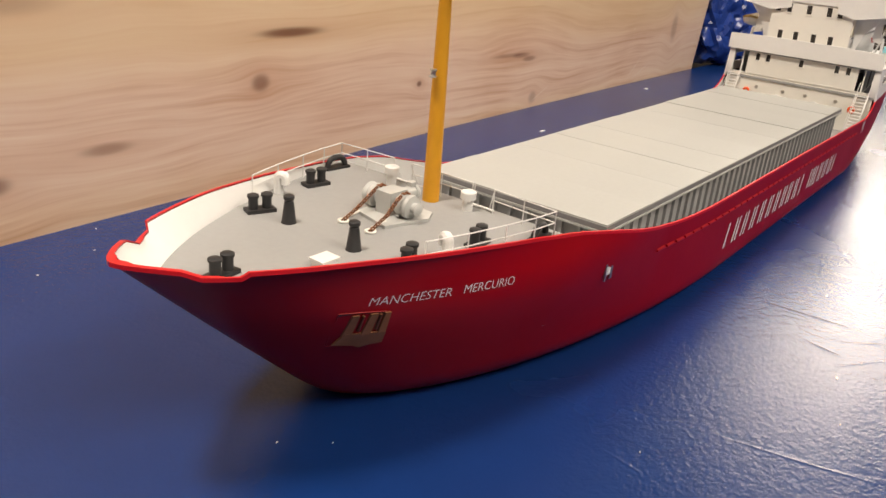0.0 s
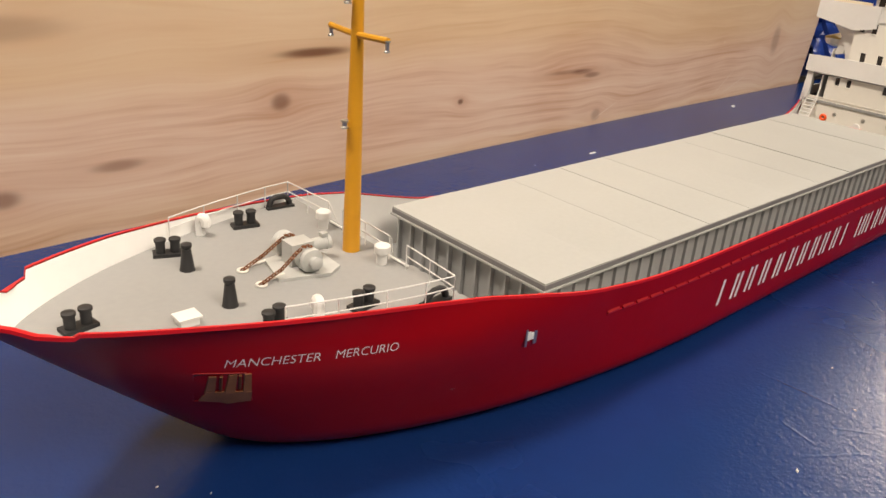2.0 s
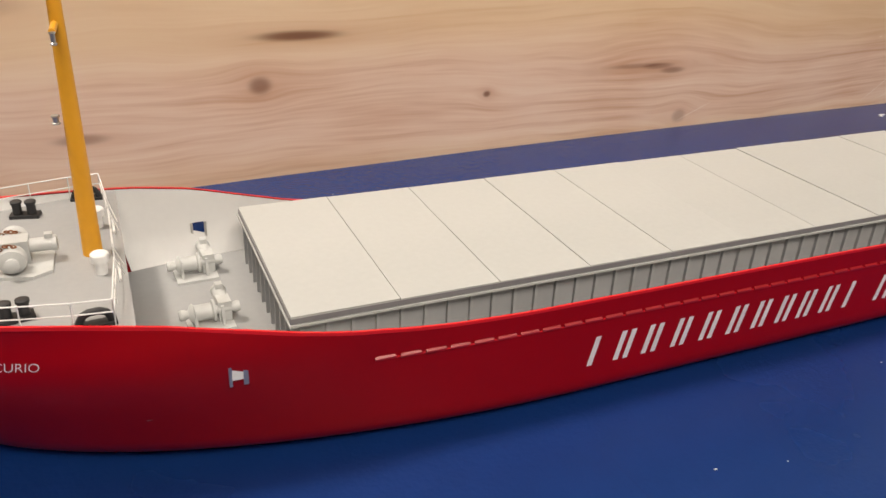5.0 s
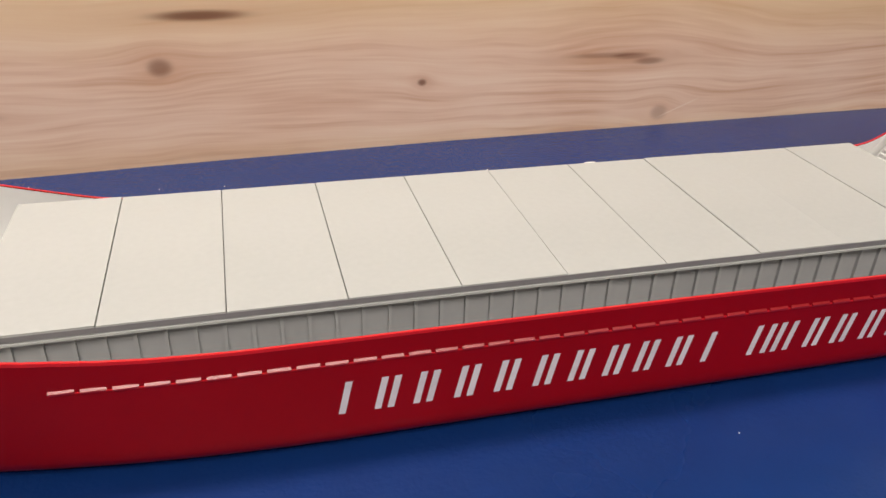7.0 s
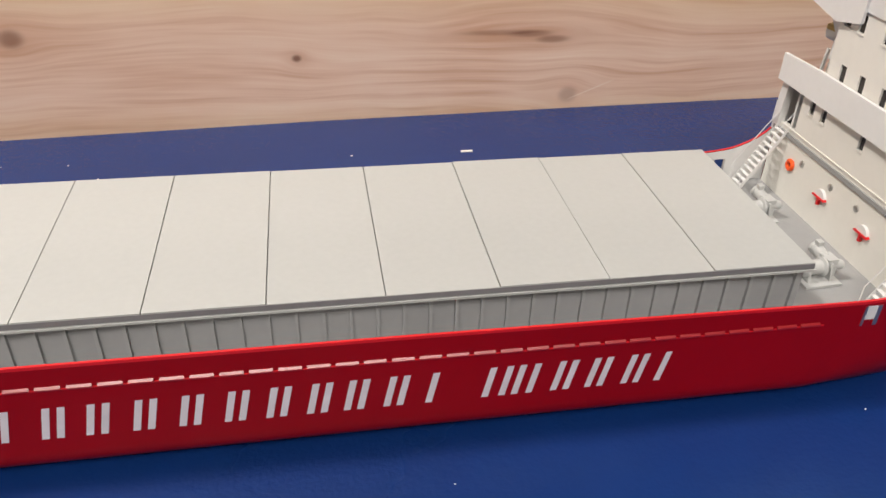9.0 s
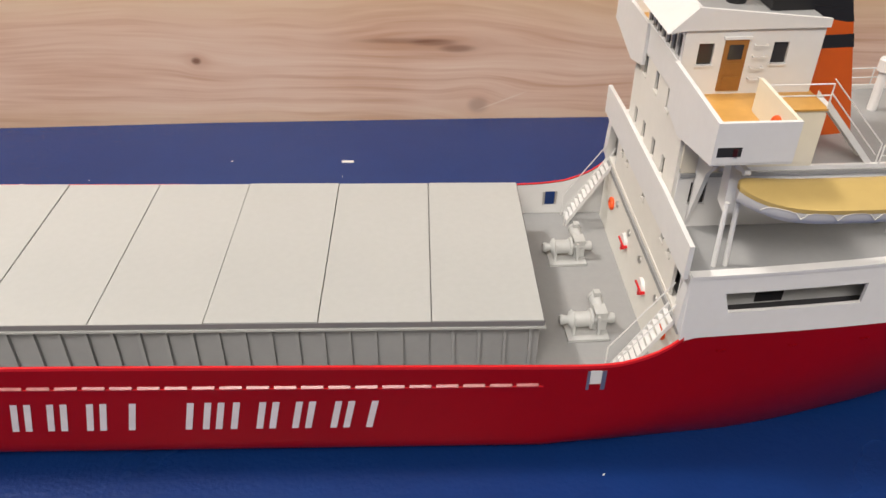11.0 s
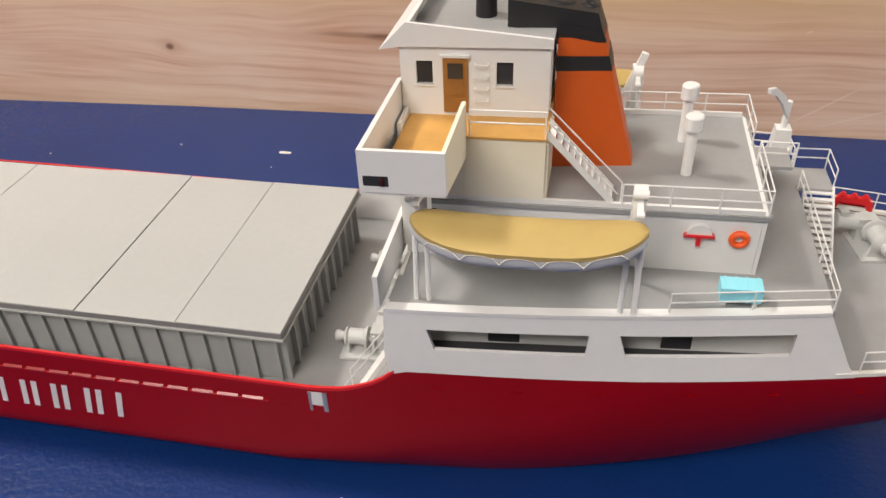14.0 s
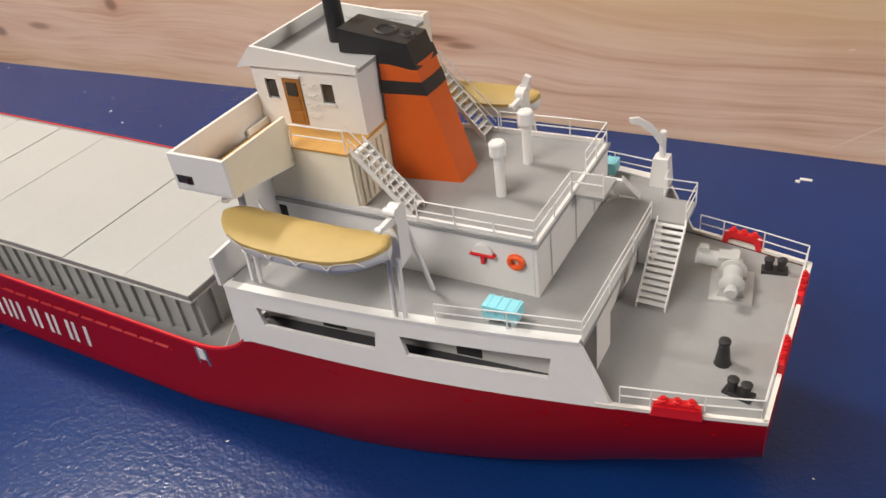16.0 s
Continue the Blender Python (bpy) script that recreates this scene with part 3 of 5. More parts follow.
part("strake", bm, RIM, hull, "thin raised red strake")


def port_hole(x, z, w, h, y):
    """A freeing port: white and red backing set in a dark frame."""
    b = bmesh.new()
    for x0, x1, z0, z1 in ((x - w / 2, x - w / 2 + 0.1, z, z + h), (x + w / 2 - 0.16, x + w / 2, z, z + h)):
        prism(b, [(x0, y - 0.03, z0), (x1, y - 0.03, z0), (x1, y - 0.03, z1), (x0, y - 0.03, z1)], (0, 0.05, 0))
    f = part("fairlead_port", b, STEEL, hull, "steel-edged hull opening with white lining")
    b = bmesh.new()
    prism(b, [(x - w / 2 + 0.1, y - 0.015, z + h * 0.3), (x + w / 2 - 0.16, y - 0.015, z + h * 0.3), (x + w / 2 - 0.16, y - 0.015, z + h), (x - w / 2 + 0.1, y - 0.015, z + h)], (0, 0.05, 0))
    part("lining", b, WHITE, f)


port_hole(47.68, 3.6, 0.68, 0.9, -half_breadth(47.7, 4.0))
port_hole(3.9, 4.14, 0.62, 0.75, -half_breadth(3.9, 4.5) - 0.02)
# the same ports, seen from inside on the far bulwark
for x, z in ((4.3, 3.82), (47.85, 3.42)):
    bm = bmesh.new()
    y = inside(x, z + 0.4) - 0.03
    prism(bm, [(x - 0.24, y, z), (x + 0.24, y, z), (x + 0.24, y, z + 0.7), (x - 0.24, y, z + 0.7)], (0, 0.05, 0))
    port = part("fairlead_port", bm, VINYL, hull, "opening through which the blue table shows")
    for x0, x1 in ((x - 0.35, x - 0.24), (x + 0.24, x + 0.35)):
        bm = bmesh.new()
        prism(bm, [(x0, y - 0.04, z), (x1, y - 0.04, z), (x1, y - 0.04, z + 0.72), (x0, y - 0.04, z + 0.72)], (0, 0.06, 0))
        part("jamb", bm, STEEL, port, "grey steel jamb")

# anchor in its pocket
bm = bmesh.new()


def hull_patch(bm, corners, out, thick):
    front = [(x, -(half_breadth(x, z) + out), z) for x, z in corners]
    prism(bm, front, (0, thick, 0))


POCKET = [(-7.68, 5.47), (-6.28, 5.36), (-5.86, 3.86), (-7.36, 3.86)]
hull_patch(bm, POCKET, 0.012, 0.02)
pocket = part("anchor_pocket", bm, MAROON, hull, "dark red recessed anchor pocket")
bm = bmesh.new()
for a, b in zip(POCKET, POCKET[1:] + POCKET[:1]):
    rod(bm, (a[0], -half_breadth(*a) - 0.02, a[1]), (b[0], -half_breadth(*b) - 0.02, b[1]), 0.018, n=6)
part("pocket_edge", bm, RED, pocket)
bm = bmesh.new()
hull_patch(bm, [(-7.25, 3.92), (-6.7, 3.86), (-6.5, 3.74), (-6.3, 3.86), (-5.92, 3.92), (-6.02, 4.46), (-7.18, 4.50)], 0.10, 0.08)
for x0, x1, lean in ((-7.22, -6.98, -0.12), (-6.72, -6.46, -0.10), (-6.24, -6.02, -0.16)):
    hull_patch(bm, [(x0, 4.40), (x1, 4.40), (x1 + lean, 5.34), (x0 + lean + 0.05, 5.34)], 0.09, 0.07)
part("anchor", bm, RUST, pocket, "rust-brown stockless anchor")
bm = bmesh.new()
for x in (-6.86, -6.36):
    rod(bm, (x, -half_breadth(x, 4.6) - 0.05, 4.62), (x - 0.10, -half_breadth(x - 0.1, 5.3) - 0.05, 5.30), 0.05, n=8)
part("shackle_pin", bm, CHAIN, pocket, "dark copper pins over the anchor")
# small crescents of the portholes along the after hull
bm = bmesh.new()
for i in range(7):
    a = math.pi + math.pi * i / 6
    p, q = (0.16 * math.cos(a), 0.10 * math.sin(a)), (0.11 * math.cos(a), 0.05 * math.sin(a))
    straight(loft, bm, [[(p[0], -0.03, p[1]), (q[0], -0.03, q[1]), (q[0], 0.02, q[1]), (p[0], 0.02, p[1])], [(p[0] + 0.05, -0.03, p[1]), (q[0] + 0.05, -0.03, q[1]), (q[0] + 0.05, 0.02, q[1]), (p[0] + 0.05, 0.02, p[1])]])
eyebrow = finish(bm, "porthole_lip", RED)
for i in range(7):
    x = 51.85 + i * 2.52
    alike("porthole_lip", eyebrow, hull, (x, -half_breadth(x, 5.25 + 0.03 * i), 5.25 + 0.03 * i))

# ---- hatch ----
HX0, HX1, HY, HZ = 5.93, 45.93, 4.84, 5.57
bm = bmesh.new()
box(bm, HX0 + 0.30, HX1 - 0.30, -HY + 0.33, HY - 0.33, WELL, HZ - 0.34)
coaming = part("hatch_coaming", bm, COAM, ship, "grey ribbed hatch coaming")
bm = bmesh.new()
box(bm, HX0 - 0.06, HX1 + 0.06, -HY - 0.07, HY + 0.07, HZ - 0.42, HZ - 0.33)
part("coaming_lip", bm, LID, coaming, bevel=0.03)
bm = bmesh.new()
straight(prism, bm, [(-0.06, 0.0, WELL), (0.06, 0.0, WELL), (0.06, 0.0, HZ - 0.42), (-0.06, 0.0, HZ - 0.42)], (0, -0.15, 0))
rib_side = finish(bm, "rib", COAM)
count = 43
for i in range(count):
    x = HX0 + 0.42 + i * (HX1 - HX0 - 0.84) / (count - 1)
    alike("rib", rib_side, coaming, (x, -HY + 0.33, 0))
bm = bmesh.new()
straight(prism, bm, [(0, -0.06, WELL), (0, 0.06, WELL), (0, 0.06, HZ - 0.42), (0, -0.06, HZ - 0.42)], (0.22, 0, 0))
rib_end = finish(bm, "rib", COAM)
for i in range(11):
    y = -HY + 0.42 + i * (2 * HY - 0.84) / 10
    alike("rib", rib_end, coaming, (HX0 + 0.08, y, 0))
    alike("rib", rib_end, coaming, (HX1 - 0.30, y, 0))
bm = bmesh.new()
straight(box, bm, 0.0, 3.957, -HY, HY, -0.30, 0.0)
panel = finish(bm, "hatch_panel", LID, True, 0.03)
rng = random.Random(3)
cover = bmesh.new()
box(cover, HX0 + 0.1, HX1 - 0.1, -HY + 0.1, HY - 0.1, HZ - 0.33, HZ - 0.22)
cover = part("hatch_cover", cover, COAM, ship, "long flat grey hatch cover of ten panels")
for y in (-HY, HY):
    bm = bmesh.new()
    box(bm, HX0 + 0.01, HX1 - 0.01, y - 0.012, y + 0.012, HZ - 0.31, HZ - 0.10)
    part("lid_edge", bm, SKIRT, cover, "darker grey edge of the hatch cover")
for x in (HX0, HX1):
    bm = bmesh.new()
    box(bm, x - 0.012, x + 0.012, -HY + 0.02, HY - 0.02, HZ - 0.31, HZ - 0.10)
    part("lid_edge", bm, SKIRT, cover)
for i in range(10):
    alike("hatch_panel", panel, cover, (HX0 + 0.017 + 4.0 * i, 0, HZ + rng.uniform(-0.02, 0.02)))

# ---- rails ----
RAIL_R = 0.025


def posts(parent, places, height):
    b = bmesh.new()
    straight(lambda: rod(b, (0, 0, 0), (0, 0, height), RAIL_R, n=6))
    mesh = finish(b, "post", WHITE)
    for p in places:
        alike("post", mesh, parent, p)


def rail(name, line, height, spacing=1.3, levels=(1.0, 0.55), label="thin white wire guard rail"):
    """A rail of bars over posts along a line of deck points."""
    ob = None
    for f in levels:
        b = bmesh.new()
        tube(b, [(x, y, z + height * f) for x, y, z in line], RAIL_R)
        if ob is None:
            ob = part(name, b, WHITE, ship, label)
        else:
            part("lower_bar", b, WHITE, ob)
    places = []
    for p, q in zip(line, line[1:]):
        p, q = Vector(p), Vector(q)
        n = max(1, round((q - p).length / spacing))
        places += [tuple(p.lerp(q, i / n)) for i in range(n)]
    places.append(line[-1])
    posts(ob, places, height)
    return ob


# ---- bow fittings ----


def bollards(x, y, z, turn=0.0, size=1.0):
    b = bmesh.new()
    c, s = math.cos(turn), math.sin(turn)

    def at(u, v, w):
        return (x + c * u * size - s * v * size, y + s * u * size + c * v * size, z + w * size)

    loft(b, [[at(u, v, w) for u, v in ((-0.52, -0.26), (0.52, -0.26), (0.52, 0.26), (-0.52, 0.26))] for w in (0, 0.13)])
    base = part("mooring_bitt", b, BLACK, ship, "black twin mooring bollards on a plate")
    for u in (-0.25, 0.25):
        b = bmesh.new()
        lathe(b, at(u, 0, 0.12), (0, 0, 1), ((0, 0.17 * size), (0.42 * size, 0.17 * size), (0.43 * size, 0.21 * size), (0.52 * size, 0.21 * size), (0.55 * size, 0.16 * size)), 14)
        part("bollard", b, BLACK, base)


def fairlead_post(x, y, z):
    b = bmesh.new()
    lathe(b, (x, y, z), (0, 0, 1), ((0, 0.27), (0.05, 0.25), (0.78, 0.16), (0.81, 0.13), (0.86, 0.19), (0.97, 0.19), (1.0, 0.14)), 18)
    part("roller_post", b, BLACK, ship, "tapered black roller fairlead post")


def panama_lead(x, y, z, turn=0.0):
    c, s = math.cos(turn), math.sin(turn)
    b = bmesh.new()
    arch = [(-0.46, 0.0), (-0.44, 0.22), (-0.33, 0.40), (-0.15, 0.48), (0.15, 0.48), (0.33, 0.40), (0.44, 0.22), (0.46, 0.0)]
    tube(b, [(x + c * u, y + s * u, z + w) for u, w in arch], 0.12, 10)
    ob = part("panama_fairlead", b, BLACK, ship, "black arched chock at the deck edge")
    b = bmesh.new()
    loft(b, [[(x + c * u - s * v, y + s * u + c * v, z + w) for u, v in ((-0.6, -0.2), (0.6, -0.2), (0.6, 0.2), (-0.6, 0.2))] for w in (0, 0.1)])
    part("base_plate", b, BLACK, ob)


def goose_vent(x, y, z, turn=0.0):
    b = bmesh.new()
    c, s = math.cos(turn), math.sin(turn)
    pts = [(0, 0.02), (0, 0.6)] + [(0.14 - 0.14 * math.cos(a), 0.6 + 0.14 * math.sin(a)) for a in (0.5, 1.0, 1.57, 2.2, 2.8)] + [(0.28, 0.42)]
    tube(b, [(x + c * u, y + s * u, z + w) for u, w in pts], 0.19, 10)
    part("gooseneck_vent", b, WHITE, ship, "white bent ventilator pipe")


def winch(x, y, z, turn=0.0, mat=FITTING, size=1.0, label="light grey deck winch"):
    c, s = math.cos(turn), math.sin(turn)

    def at(u, v, w):
        return (x + size * (c * u - s * v), y + size * (s * u + c * v), z + size * w)

    def way(u, v, w):
        return (c * u - s * v, s * u + c * v, w)

    b = bmesh.new()
    loft(b, [[at(u, v, w) for u, v in ((-0.75, -0.6), (0.75, -0.6), (0.75, 0.6), (-0.75, 0.6))] for w in (0.0, 0.10)])
    base = part("mooring_winch", b, mat, ship, label)
    b = bmesh.new()
    lathe(b, at(-1.0, 0, 0.55), way(1, 0, 0), ((0, 0.16 * size), (0.08 * size, 0.2 * size), (0.3 * size, 0.14 * size), (0.38 * size, 0.3 * size), (0.46 * size, 0.36 * size), (0.5 * size, 0.28 * size),
                                                  (1.05 * size, 0.28 * size), (1.1 * size, 0.38 * size), (1.18 * size, 0.38 * size), (1.22 * size, 0.16 * size), (1.7 * size, 0.14 * size), (1.9 * size, 0.2 * size), (2.0 * size, 0.17 * size)), 16)
    part("drum", b, mat, base)
    b = bmesh.new()
    for u in (-0.55, 0.35):
        prism(b, [at(u, -0.38, 0.1), at(u, 0.38, 0.1), at(u, 0.22, 0.75), at(u, -0.22, 0.75)], Vector(way(0.1, 0, 0)) * size)
    part("bearing_stand", b, mat, base)
    b = bmesh.new()
    loft(b, [[at(u, v, w) for u, v in ((0.28, -0.12), (0.72, -0.12), (0.72, 0.45), (0.28, 0.45))] for w in (0.1, 0.85)])
    part("gearbox", b, mat, base, bevel=0.06)
    b = bmesh.new()
    lathe(b, at(0.5, 0.3, 0.62), way(0, 1, 0.12), ((0, 0.24 * size), (0.65 * size, 0.24 * size), (0.66 * size, 0.27 * size), (0.78 * size, 0.27 * size), (0.82 * size, 0.18 * size)), 14)
    part("motor", b, mat, base)
    b = bmesh.new()
    loft(b, [[at(u, v, w) for u, v in ((0.38, 0.75), (0.62, 0.75), (0.62, 1.0), (0.38, 1.0))] for w in (0.9, 1.08)])
    part("terminal_box", b, mat, base)


bollards(-10.0, -0.45, FO, 0.15)
for side in (1, -1):
    bollards(-5.75 if side > 0 else -5.25, 3.0 if side > 0 else -3.5, FO, -0.35 * side)
    bollards(-2.2, side * 3.95, FO, -0.18 * side)
    fairlead_post(-5.7, side * 1.55, FO)
    panama_lead(0.0, side * 5.05, FO, -0.1 * side)
    goose_vent(-4.0, side * 4.05, FO, -1.2 * side)
    winch(3.8, 1.9 + side * 2.1, WELL, 0.05, size=1.15)
    winch(48.12, side * 2.5, WELL + 0.02, 0.03, size=1.12)
bm = bmesh.new()
box(bm, -7.60, -7.0, -2.12, -1.65, FO, FO + 0.24)
locker = part("deck_hatch", bm, WHITE, ship, "small white deck hatch box", bevel=0.05)
bm = bmesh.new()
box(bm, -7.67, -6.93, -2.19, -1.58, FO + 0.24, FO + 0.31)
part("lid", bm, WHITE, locker, bevel=0.02)
for x, y in ((0.3, -1.65), (0.3, 2.2)):
    bm = bmesh.new()
    lathe(bm, (x, y, FO), (0, 0, 1), ((0, 0.2), (0.45, 0.2), (0.46, 0.3), (0.72, 0.3), (0.76, 0.26)), 18)
    part("mushroom_vent", bm, WHITE, ship, "white capped mushroom ventilator")

# anchor windlass with its two chains
bm = bmesh.new()
prism(bm, [(-3.6, -1.0, FO), (-1.8, -1.5, FO), (-1.2, -1.15, FO), (-1.15, 0.3, FO), (-1.9, 0.85, FO), (-3.2, 0.7, FO)], (0, 0, 0.12))
windlass = part("anchor_windlass", bm, FITTING, ship, "light grey anchor windlass on a bed plate", bevel=0.02)
bm = bmesh.new()
box(bm, -2.75, -1.85, -0.45, 0.25, FO + 0.1, FO + 0.95)
part("gearbox", bm, FITTING, windlass, bevel=0.06)
bm = bmesh.new()
lathe(bm, (-2.35, -1.5, FO + 0.55), (0, 1, 0), ((0, 0.12), (0.08, 0.24), (0.2, 0.2), (0.3, 0.2), (0.36, 0.42), (0.48, 0.45), (0.62, 0.36), (0.74, 0.45), (0.86, 0.42), (0.9, 0.25), (2.0, 0.25), (2.05, 0.42),
                                                        (2.15, 0.45), (2.28, 0.36), (2.4, 0.45), (2.5, 0.2), (2.62, 0.22), (2.7, 0.12)), 18)
part("chain_drum", bm, FITTING, windlass)
bm = bmesh.new()
lathe(bm, (-1.9, -0.1, FO + 0.62), (1, 0.0, 0), ((0, 0.24), (0.75, 0.24), (0.76, 0.28), (0.9, 0.28), (0.94, 0.15)), 14)
box(bm, -1.35, -1.1, -0.22, 0.02, FO + 0.86, FO + 1.02)
part("motor", bm, FITTING, windlass)
for y0, y1 in ((0.42, 0.35), (-0.88, -0.82)):
    bm = bmesh.new()
    torus(bm, (-4.2, y0, FO + 0.05), (0, 0, 1), 0.17, 0.045, 18, 8)
    tube(bm, [(-3.95, y0 + 0.16, FO + 0.06), (-3.2, y0 + 0.2, FO + 0.1)], 0.05)
    part("chain_pipe", bm, CREAM, windlass, "white ring at the chain pipe")
    bm = bmesh.new()
    path = [Vector((-4.2, y0, FO + 0.06)), Vector((-3.4, y0, FO + 0.42)), Vector((-2.78, y1, FO + 0.86)), Vector((-2.5, y1, FO + 1.02)), Vector((-2.1, y1, FO + 0.95))]
    step, k = 0.13, 0
    for a, b in zip(path, path[1:]):
        length = (b - a).length
        for i in range(max(1, round(length / step))):
            c = a.lerp(b, i * step / length)
            d = (b - a).normalized()
            nrm = d.cross(Vector((0, 1, 0))) if k % 2 else Vector((0, 1, 0.3))
            torus(bm, tuple(c), tuple(nrm), 0.075, 0.027, 10, 5)
            k += 1
    part("anchor_chain", bm, CHAIN, windlass, "copper-brown anchor chain")

# mast
bm = bmesh.new()
lathe(bm, (0.07, -0.05, FO), (0.012, 0.018, 1), ((0, 0.33), (4.5, 0.28), (8.0, 0.225), (10.5, 0.18), (10.6, 0.1)), 20)
mast = part("foremast", bm, YELLOW, ship, "tapered ochre-yellow foremast")
bm = bmesh.new()
tube(bm, [(0.05, -1.75, FO + 8.05), (0.1, 0.15, FO + 7.95), (0.05, 1.55, FO + 8.05)], 0.11, 8)
part("yard", bm, YELLOW, mast)
for x, y, z, r, h in ((-0.35, -0.02, 11.35, 0.12, 0.3), (-0.25, 0.12, 15.55, 0.12, 0.34), (0.05, -1.72, 14.25, 0.09, 0.4), (0.05, 1.5, 14.25, 0.09, 0.4)):
    bm = bmesh.new()
    lathe(bm, (x, y, z), (0, 0, 1), ((0, r), (0.05, r * 1.2), (0.08, r * 0.8), (h - 0.08, r * 0.8), (h - 0.05, r * 1.2), (h, r * 1.1)), 12)
    part("mast_lamp", bm, STEEL, mast, "small silver navigation lamp")

# forecastle rails
for side in (1, -1):
    edge = [(x, side * (half_breadth(x, 6.9) - 0.25), FO) for x in (-5.2, -3.6, -2.0, -0.6)] + [(0.55, side * 5.3, FO)]
    rail("deck_rail", edge, 0.95, 1.6)
    rail("deck_rail", [(0.55, side * 5.3, FO), (0.75, side * 2.5, FO)], 0.95, 1.3)
    bm = bmesh.new()
    tube(bm, [(0.75, side * 2.5, FO + 0.9), (1.0, side * 2.2, FO + 0.1)], RAIL_R)
    tube(bm, [(0.75, side * 1.6, FO + 0.9), (1.0, side * 1.4, FO + 0.1)], RAIL_R)
    tube(bm, [(0.85, side * 2.5, FO + 0.08), (0.85, side * 1.3, FO + 0.08)], RAIL_R * 2)
    part("ladder_stanchion", bm, WHITE, ship)
rail("deck_rail", [(0.75, -1.5, FO), (0.75, 1.5, FO)], 0.95, 1.3)

# ---- superstructure ----


def holed(b, place, us, vs, is_hole, depth):
    """A plate on a grid, with real openings. place(u, v, d) gives the point at depth d."""
    nu, nv = len(us) - 1, len(vs) - 1
    front = [verts(b, [place(u, v, 0.0) for v in vs]) for u in us]
    back = [verts(b, [place(u, v, depth) for v in vs]) for u in us]

    def solid(i, j):
        return 0 <= i < nu and 0 <= j < nv and not is_hole((us[i] + us[i + 1]) / 2, (vs[j] + vs[j + 1]) / 2)

    for i in range(nu):
        for j in range(nv):
            if not solid(i, j):
                continue
            b.faces.new((front[i][j], front[i + 1][j], front[i + 1][j + 1], front[i][j + 1]))
            b.faces.new((back[i][j], back[i][j + 1], back[i + 1][j + 1], back[i + 1][j]))
            for di, dj, (p, q) in ((-1, 0, ((i, j), (i, j + 1))), (1, 0, ((i + 1, j), (i + 1, j + 1))), (0, -1, ((i, j), (i + 1, j))), (0, 1, ((i, j + 1), (i + 1, j + 1)))):
                if not solid(i + di, j + dj):
                    b.faces.new((front[p[0]][p[1]], front[q[0]][q[1]], back[q[0]][q[1]], back[p[0]][p[1]]))
    loose = [v for v in b.verts if not v.link_faces]
    bmesh.ops.delete(b, geom=loose, context="VERTS")


def wall(name, place, width, height, windows, parent, mat=WHITE, thick=0.12, label=""):
    """A wall with openings; windows are (u, v, half width, half height). Each gets a dark pane and a small sill."""
    us = sorted({0.0, width, *[u - a for u, v, a, h in windows], *[u + a for u, v, a, h in windows]})
    vs = sorted({0.0, height, *[v - h for u, v, a, h in windows], *[v + h for u, v, a, h in windows]})
    b = bmesh.new()
    holed(b, place, us, vs, lambda u, v: any(abs(u - x) < a and abs(v - y) < h for x, y, a, h in windows), thick)
    ob = part(name, b, mat, parent, label, smooth=False)
    for u, v, a, h in windows:
        b = bmesh.new()
        loft(b, [[place(u + s * a * 1.05, v + t * h * 1.05, d) for s, t in ((-1, -1), (1, -1), (1, 1), (-1, 1))] for d in (thick * 0.75, thick * 1.3)])
        pane = part("window_pane", b, TINT, ob, "dark glazed window")
        b = bmesh.new()
        loft(b, [[place(u + s * a * 1.2, v - h + t, d) for s, t in ((-1, -0.07), (1, -0.07), (1, 0.0), (-1, 0.0))] for d in (-0.05, thick * 0.5)])
        part("window_sill", b, mat, ob)
    return ob


def shift(z):
    return 0.045 * max(0.0, z - 8.3)


FX = 50.28
# lower front bulkhead, from the well deck to the upper deck
bm = bmesh.new()
box(bm, FX + 0.12, FX + 0.42, -6.1, 6.1, WELL, 6.25)
front_low = part("front_bulkhead", bm, CREAM, ship, "cream white front bulkhead with lifebuoys")
bm = bmesh.new()
box(bm, FX + 0.07, FX + 0.2, -5.7, 5.7, 6.24, 6.30)
part("ledge", bm, CREAM, front_low)
upper = deck_sheet([50.3 + 0.55 * i for i in range(33)] + [68.35], 6.05, 0.2, lambda x: top_half(x) - 0.22)
part("upper_deck", upper, GREY, ship, "grey painted after deck")
